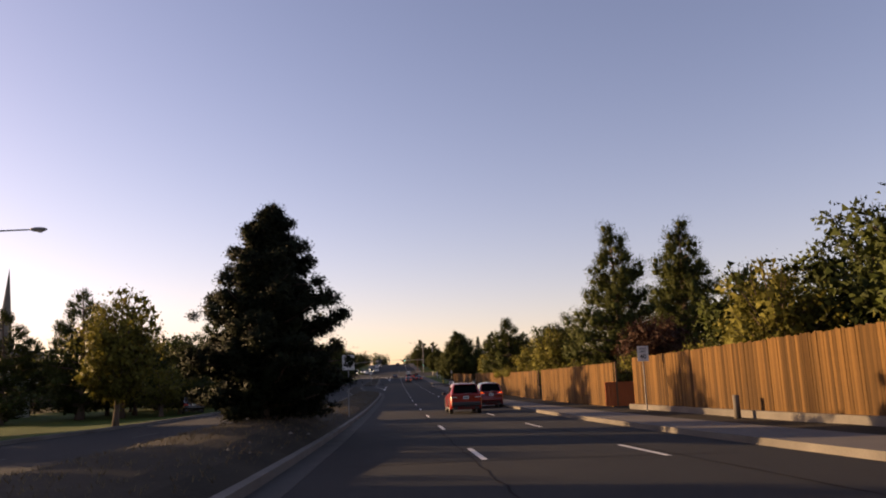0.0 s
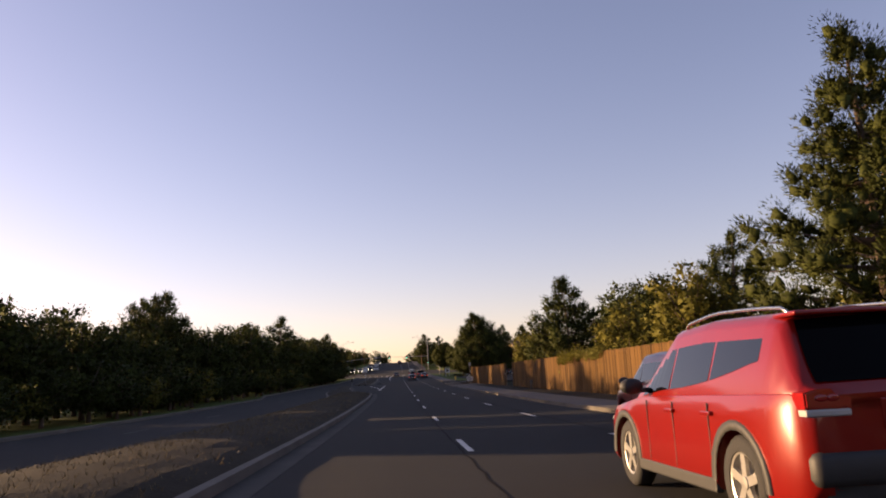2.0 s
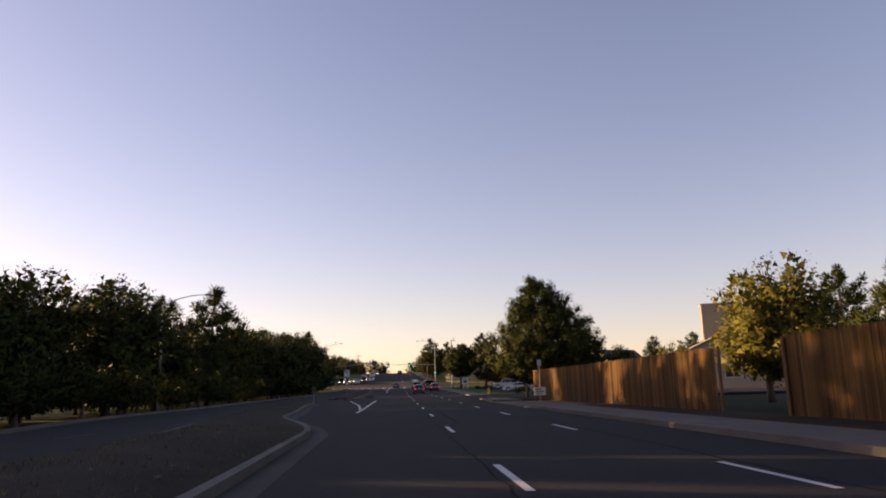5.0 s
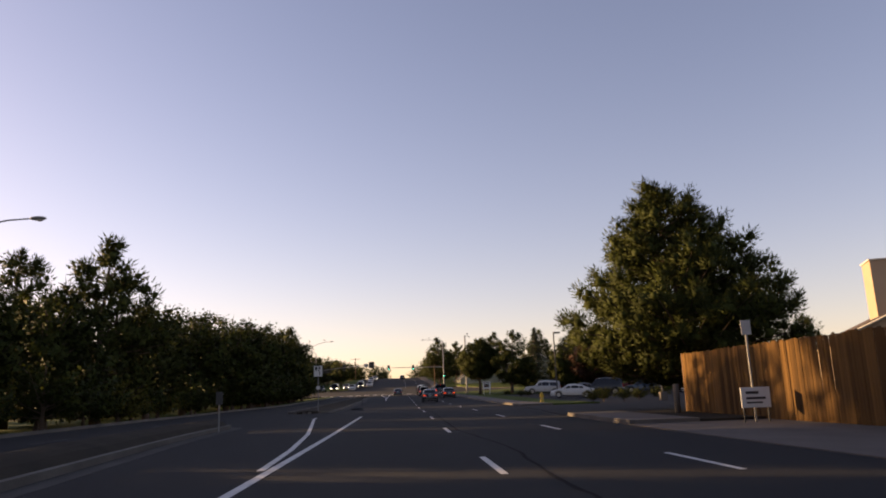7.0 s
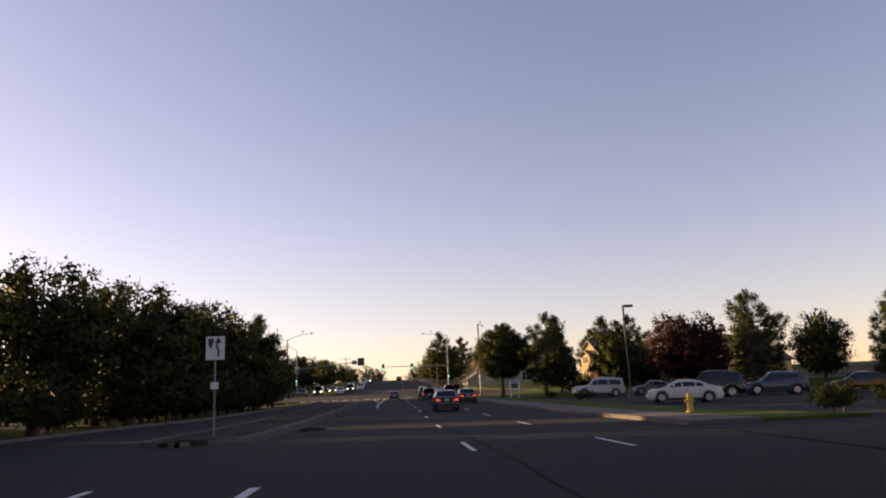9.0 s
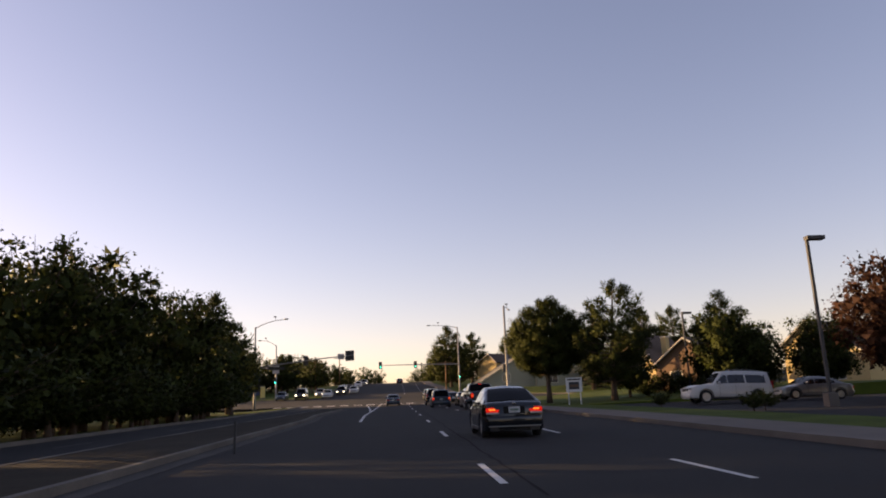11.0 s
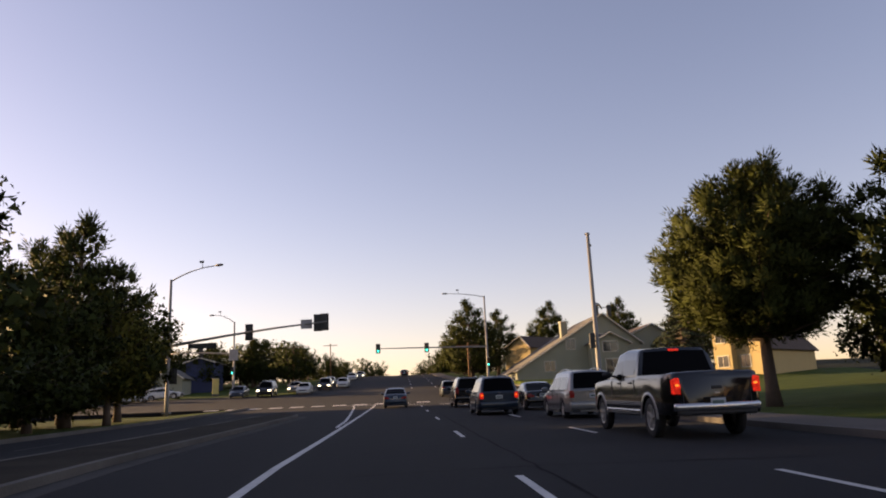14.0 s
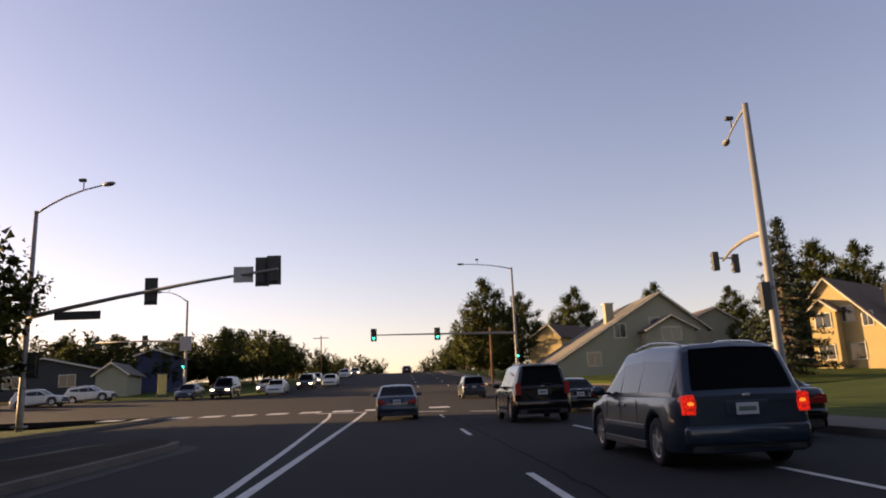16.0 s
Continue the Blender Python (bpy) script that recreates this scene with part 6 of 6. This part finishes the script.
tube(bm, [(0, 0, 0), (0, 0, 0.06), (0, 0, 0.07), (0, 0, 0.55), (0, 0, 0.6), (0, 0, 0.72), (0, 0, 0.78)], [0.17, 0.17, 0.12, 0.12, 0.14, 0.1, 0.03], 14)
part("barrel", bm, YEL, h, smooth=True)
bm = bmesh.new()
tube(bm, [(-0.2, 0, 0.45), (0.2, 0, 0.45)], [0.06, 0.06], 10)
part("nozzle", bm, YEL, h)


# ---------------------------------------------------------------- houses
def house(x, y, rz, w, d, eave, ridge, off, wall, roof_m, label, windows=(), chimney=None, base=0.0, rake=0.45):
    """A gabled house; the gable faces its own -y side; off shifts the ridge sideways."""
    t = thing("house", x, y, G(y) + base, rz, label, "house")
    pr = [(-w / 2, 0), (w / 2, 0), (w / 2, eave[1]), (off, ridge), (-w / 2, eave[0])]
    bm = bmesh.new()
    a = [bm.verts.new((px, 0, pz - (0.6 if pz == 0 else 0))) for px, pz in pr]
    b = [bm.verts.new((px, d, pz - (0.6 if pz == 0 else 0))) for px, pz in pr]
    bm.faces.new(a)
    bm.faces.new(b[::-1])
    for i in range(5):
        j = (i + 1) % 5
        bm.faces.new((a[j], a[i], b[i], b[j]))
    part("wall", bm, wall, t)
    # siding courses on the gable
    vv, ff = [], []
    zc = 0.15
    while zc < ridge - 0.3:
        def span(z):
            lo, hi = -w / 2, w / 2
            if z > eave[0]:
                lo = -w / 2 + (off + w / 2) * (z - eave[0]) / (ridge - eave[0])
            if z > eave[1]:
                hi = w / 2 - (w / 2 - off) * (z - eave[1]) / (ridge - eave[1])
            return lo + 0.03, hi - 0.03
        (l0, r0), (l1, r1) = span(zc), span(zc + 0.2)
        k = len(vv)
        vv += [(l0, -0.03, zc), (r0, -0.03, zc), (r1, -0.006, zc + 0.2), (l1, -0.006, zc + 0.2), (l0, -0.006, zc), (r0, -0.006, zc)]
        ff += [(k, k + 1, k + 2, k + 3), (k + 1, k, k + 4, k + 5)]
        zc += 0.2
    tagged(raw("siding", vv, ff, wall, t, "overlapping lap siding"), kind="stuff")
    for side, (px, pz) in ((-1, (-w / 2, eave[0])), (1, (w / 2, eave[1]))):
        dv = Vector((px - off, 0, pz - ridge))
        ext = dv.normalized() * 0.45
        n = Vector((-dv.z, 0, dv.x)).normalized()
        n = n if n.z > 0 else -n
        p0, p1 = Vector((off, 0, ridge)), Vector((px, 0, pz)) + ext
        bm = bmesh.new()
        vs = []
        for yy in (-rake, d + rake):
            for p, q in ((p0, 0.02), (p1, 0.02), (p1, 0.2), (p0, 0.2)):
                vs.append(bm.verts.new(Vector((p.x, yy, p.z)) + n * q))
        for f in ((0, 1, 2, 3), (7, 6, 5, 4), (0, 4, 5, 1), (1, 5, 6, 2), (2, 6, 7, 3), (3, 7, 4, 0)):
            bm.faces.new([vs[i] for i in f])
        part("roof", bm, roof_m, t, "shingled roof slope")
        bm = bmesh.new()
        tube(bm, [Vector((off, -rake - 0.03, ridge + 0.05)), Vector((p1.x, -rake - 0.03, p1.z + 0.05))], [0.1, 0.1], 4)
        part("barge_board", bm, TRIM_W, t, "painted barge board")
    for wx, wz, ww, wh in windows:
        win = part("window", boxes((wx - ww / 2 - 0.1, wx + ww / 2 + 0.1, -0.09, -0.02, wz - 0.1, wz + wh + 0.1), bevel=0.01), TRIM_W, t, "white framed window")
        half = (ww - 0.06) / 2
        for s in (-1, 1):
            part("pane", boxes((wx + s * (half / 2 + 0.03) - half / 2, wx + s * (half / 2 + 0.03) + half / 2, -0.098, -0.088, wz, wz + wh)), PANE, win, "dark reflecting pane")
    if chimney:
        cx, cy, cw, cd, ch = chimney
        c = part("chimney", boxes((cx - cw / 2, cx + cw / 2, cy - cd / 2, cy + cd / 2, 1.0, ch), bevel=0.02), wall, t, "boxed chimney")
        part("cap", boxes((cx - cw / 2 - 0.1, cx + cw / 2 + 0.1, cy - cd / 2 - 0.1, cy + cd / 2 + 0.1, ch, ch + 0.12), bevel=0.02), TRIM_W, c)
    return t


house(26.4, 335, 3, 18.9, 14, (1.4, 5.0), 9.3, 3.85, SIDING_G, SHINGLE_G, "greige sided house with a long sloping roof and upper gable windows", ((-1.2, 4.3, 1.3, 1.5), (3.6, 4.9, 2.2, 1.5), (-4.5, 1.2, 1.5, 1.4)), (-1.0, 4, 1.0, 1.0, 8.7), 0.2)
house(30.6, 333.2, 3, 5.6, 4, (4.9, 4.9), 6.4, 0.0, SIDING_G, SHINGLE_G, "projecting gabled bay of the greige house", ((0, 3.7, 2.2, 1.4), (0.2, 0.7, 2.0, 1.9)), None, 0.3)
house(21.0, 358, -50, 6, 11, (5.0, 5.0), 6.9, 1.0, SIDING, SHINGLE, "cream sided house catching the evening sun")
house(45.3, 322.6, -55, 7.2, 12, (8.2, 3.6), 9.8, -2.1, SIDING, SHINGLE, "cream two-storey house with a steep brown roof", ((-0.3, 5.2, 1.1, 1.5), (1.5, 4.6, 0.9, 1.3), (0.2, 1.4, 1.3, 1.5), (-2.4, 1.4, 1.0, 1.5)), (2.2, 5, 1.1, 1.1, 9.0))
house(43.0, 323.8, -55, 2.6, 1.6, (6.3, 6.3), 7.4, 0.0, SIDING, SHINGLE, "projecting bay of the cream house", ((0, 4.6, 1.5, 1.4), (0, 1.4, 1.5, 1.4)))
house(33, 268, -48, 9, 11, (3.6, 3.4), 6.4, -0.6, BRICK_M, SHINGLE, "low brown brick house with a hipped brown roof beyond the lawn", ((-2, 1.4, 1.3, 1.4), (1.6, 1.0, 1.5, 1.4)))
house(50, 271, -62, 10, 12, (5.6, 4.0), 8.2, -1.5, SIDING, SHINGLE, "cream gabled house behind the lawn", ((-2.4, 4.0, 1.4, 1.4), (1.5, 1.2, 1.5, 1.5)))
house(40, 345, 4, 12, 12, (5.0, 5.0), 8.0, 1.0, SIDING_G, SHINGLE, "brown-roofed house behind the spruce", ((0, 1.4, 1.6, 1.4),))
house(40.7, 179.6, -20, 12, 12, (4.4, 4.0), 6.6, -1.0, SIDING_P, SHINGLE, "low cream house with a large boxed chimney behind the fence", ((0, 1.4, 1.8, 1.4),), (-0.6, 3.4, 4.6, 2.6, 10.6))
house(-32.8, 352, 0, 4.4, 7, (4.6, 4.6), 5.3, 0.0, BLUE_W, SHINGLE_G, "narrow blue building behind the far corner")
house(-35.2, 344, 0, 3.8, 5, (2.4, 2.4), 3.7, 0.0, SIDING_G, SHINGLE_G, "small grey gabled shed behind the far corner")
house(-46, 350, 0, 15, 12, (2.9, 2.9), 4.6, 0.0, SLATE, TEAL, "low dark building with a teal roof behind the far corner", ((-4, 1, 2, 1.4), (3, 1, 2, 1.4)))
house(-41, 74, 40, 12, 10, (3.2, 3.2), 5.6, 0.0, SIDING_G, SHINGLE_G, "low dark house behind the verge trees", ((-3, 1, 2, 1.2),))
t = thing("church", -66, 130, G(130) - 0.6, 0, "church with a slender dark spire beyond the trees", "church")
part("nave", boxes((-6, 6, 0, 14, -0.5, 6.0), bevel=0.05), BRICK_M, t)
bm = bmesh.new()
rv = [bm.verts.new(v) for v in ((-6.5, -0.5, 6.0), (6.5, -0.5, 6.0), (0, -0.5, 10.0), (-6.5, 14.5, 6.0), (6.5, 14.5, 6.0), (0, 14.5, 10.0))]
for f in ((0, 1, 2), (5, 4, 3), (0, 2, 5, 3), (1, 4, 5, 2), (0, 3, 4, 1)):
    bm.faces.new([rv[i] for i in f])
part("roof", bm, SHINGLE_G, t, "steep grey shingled roof")
bm = bmesh.new()
tube(bm, [(0, 0.5, 7.5), (0, 0.5, 11.2), (0, 0.5, 11.4), (0, 0.5, 23.4)], [1.5, 1.5, 1.2, 0.03], 8)
part("spire", bm, SHINGLE_G, t, "slender pointed spire")
cb = thing("utility_cabinet", -25.1, 331.0, G(331) + 0.1, 10, "tall pale yellow cabinet lit by the evening sun", "cabinet")
YEL_P = material("pale_yellow_panel", (0.5, 0.42, 0.14), 0.7, second=(0.42, 0.35, 0.11), scale=2, fine=30, bump=0.05)
part("body", boxes((-0.42, 0.42, -0.25, 0.25, 0.15, 2.2), bevel=0.03), YEL_P, cb)
part("plinth", boxes((-0.48, 0.48, -0.31, 0.31, -0.1, 0.15), bevel=0.02), CONCRETE, cb, "concrete plinth")
part("cap", boxes((-0.46, 0.46, -0.29, 0.29, 2.2, 2.27), bevel=0.02), SIGN_B, cb)
nb = thing("sign_board", 13.85, 244.2, G(244.2) + 0.1, -4, "white framed sign board with a dark picture panel on the lawn", "sign board")
part("frame", boxes((-0.62, 0.62, -0.05, 0.05, 0.95, 2.05), bevel=0.015), SIGN_W, nb, "white frame panel")
part("picture_panel", boxes((-0.4, 0.4, -0.066, -0.048, 1.15, 1.72), bevel=0.004), SLATE, nb, "dark picture panel")
part("picture_band", boxes((-0.33, 0.33, -0.074, -0.064, 1.32, 1.52)), BRICK_M, nb, "brown band in the picture")
part("heading_bar", boxes((-0.5, 0.5, -0.064, -0.048, 1.84, 1.96)), SIGN_K, nb, "dark bar of heading")
for s in (-0.5, 0.42):
    part("leg", boxes((s, s + 0.08, -0.04, 0.04, -0.15, 0.95), bevel=0.008), SIGN_W, nb)
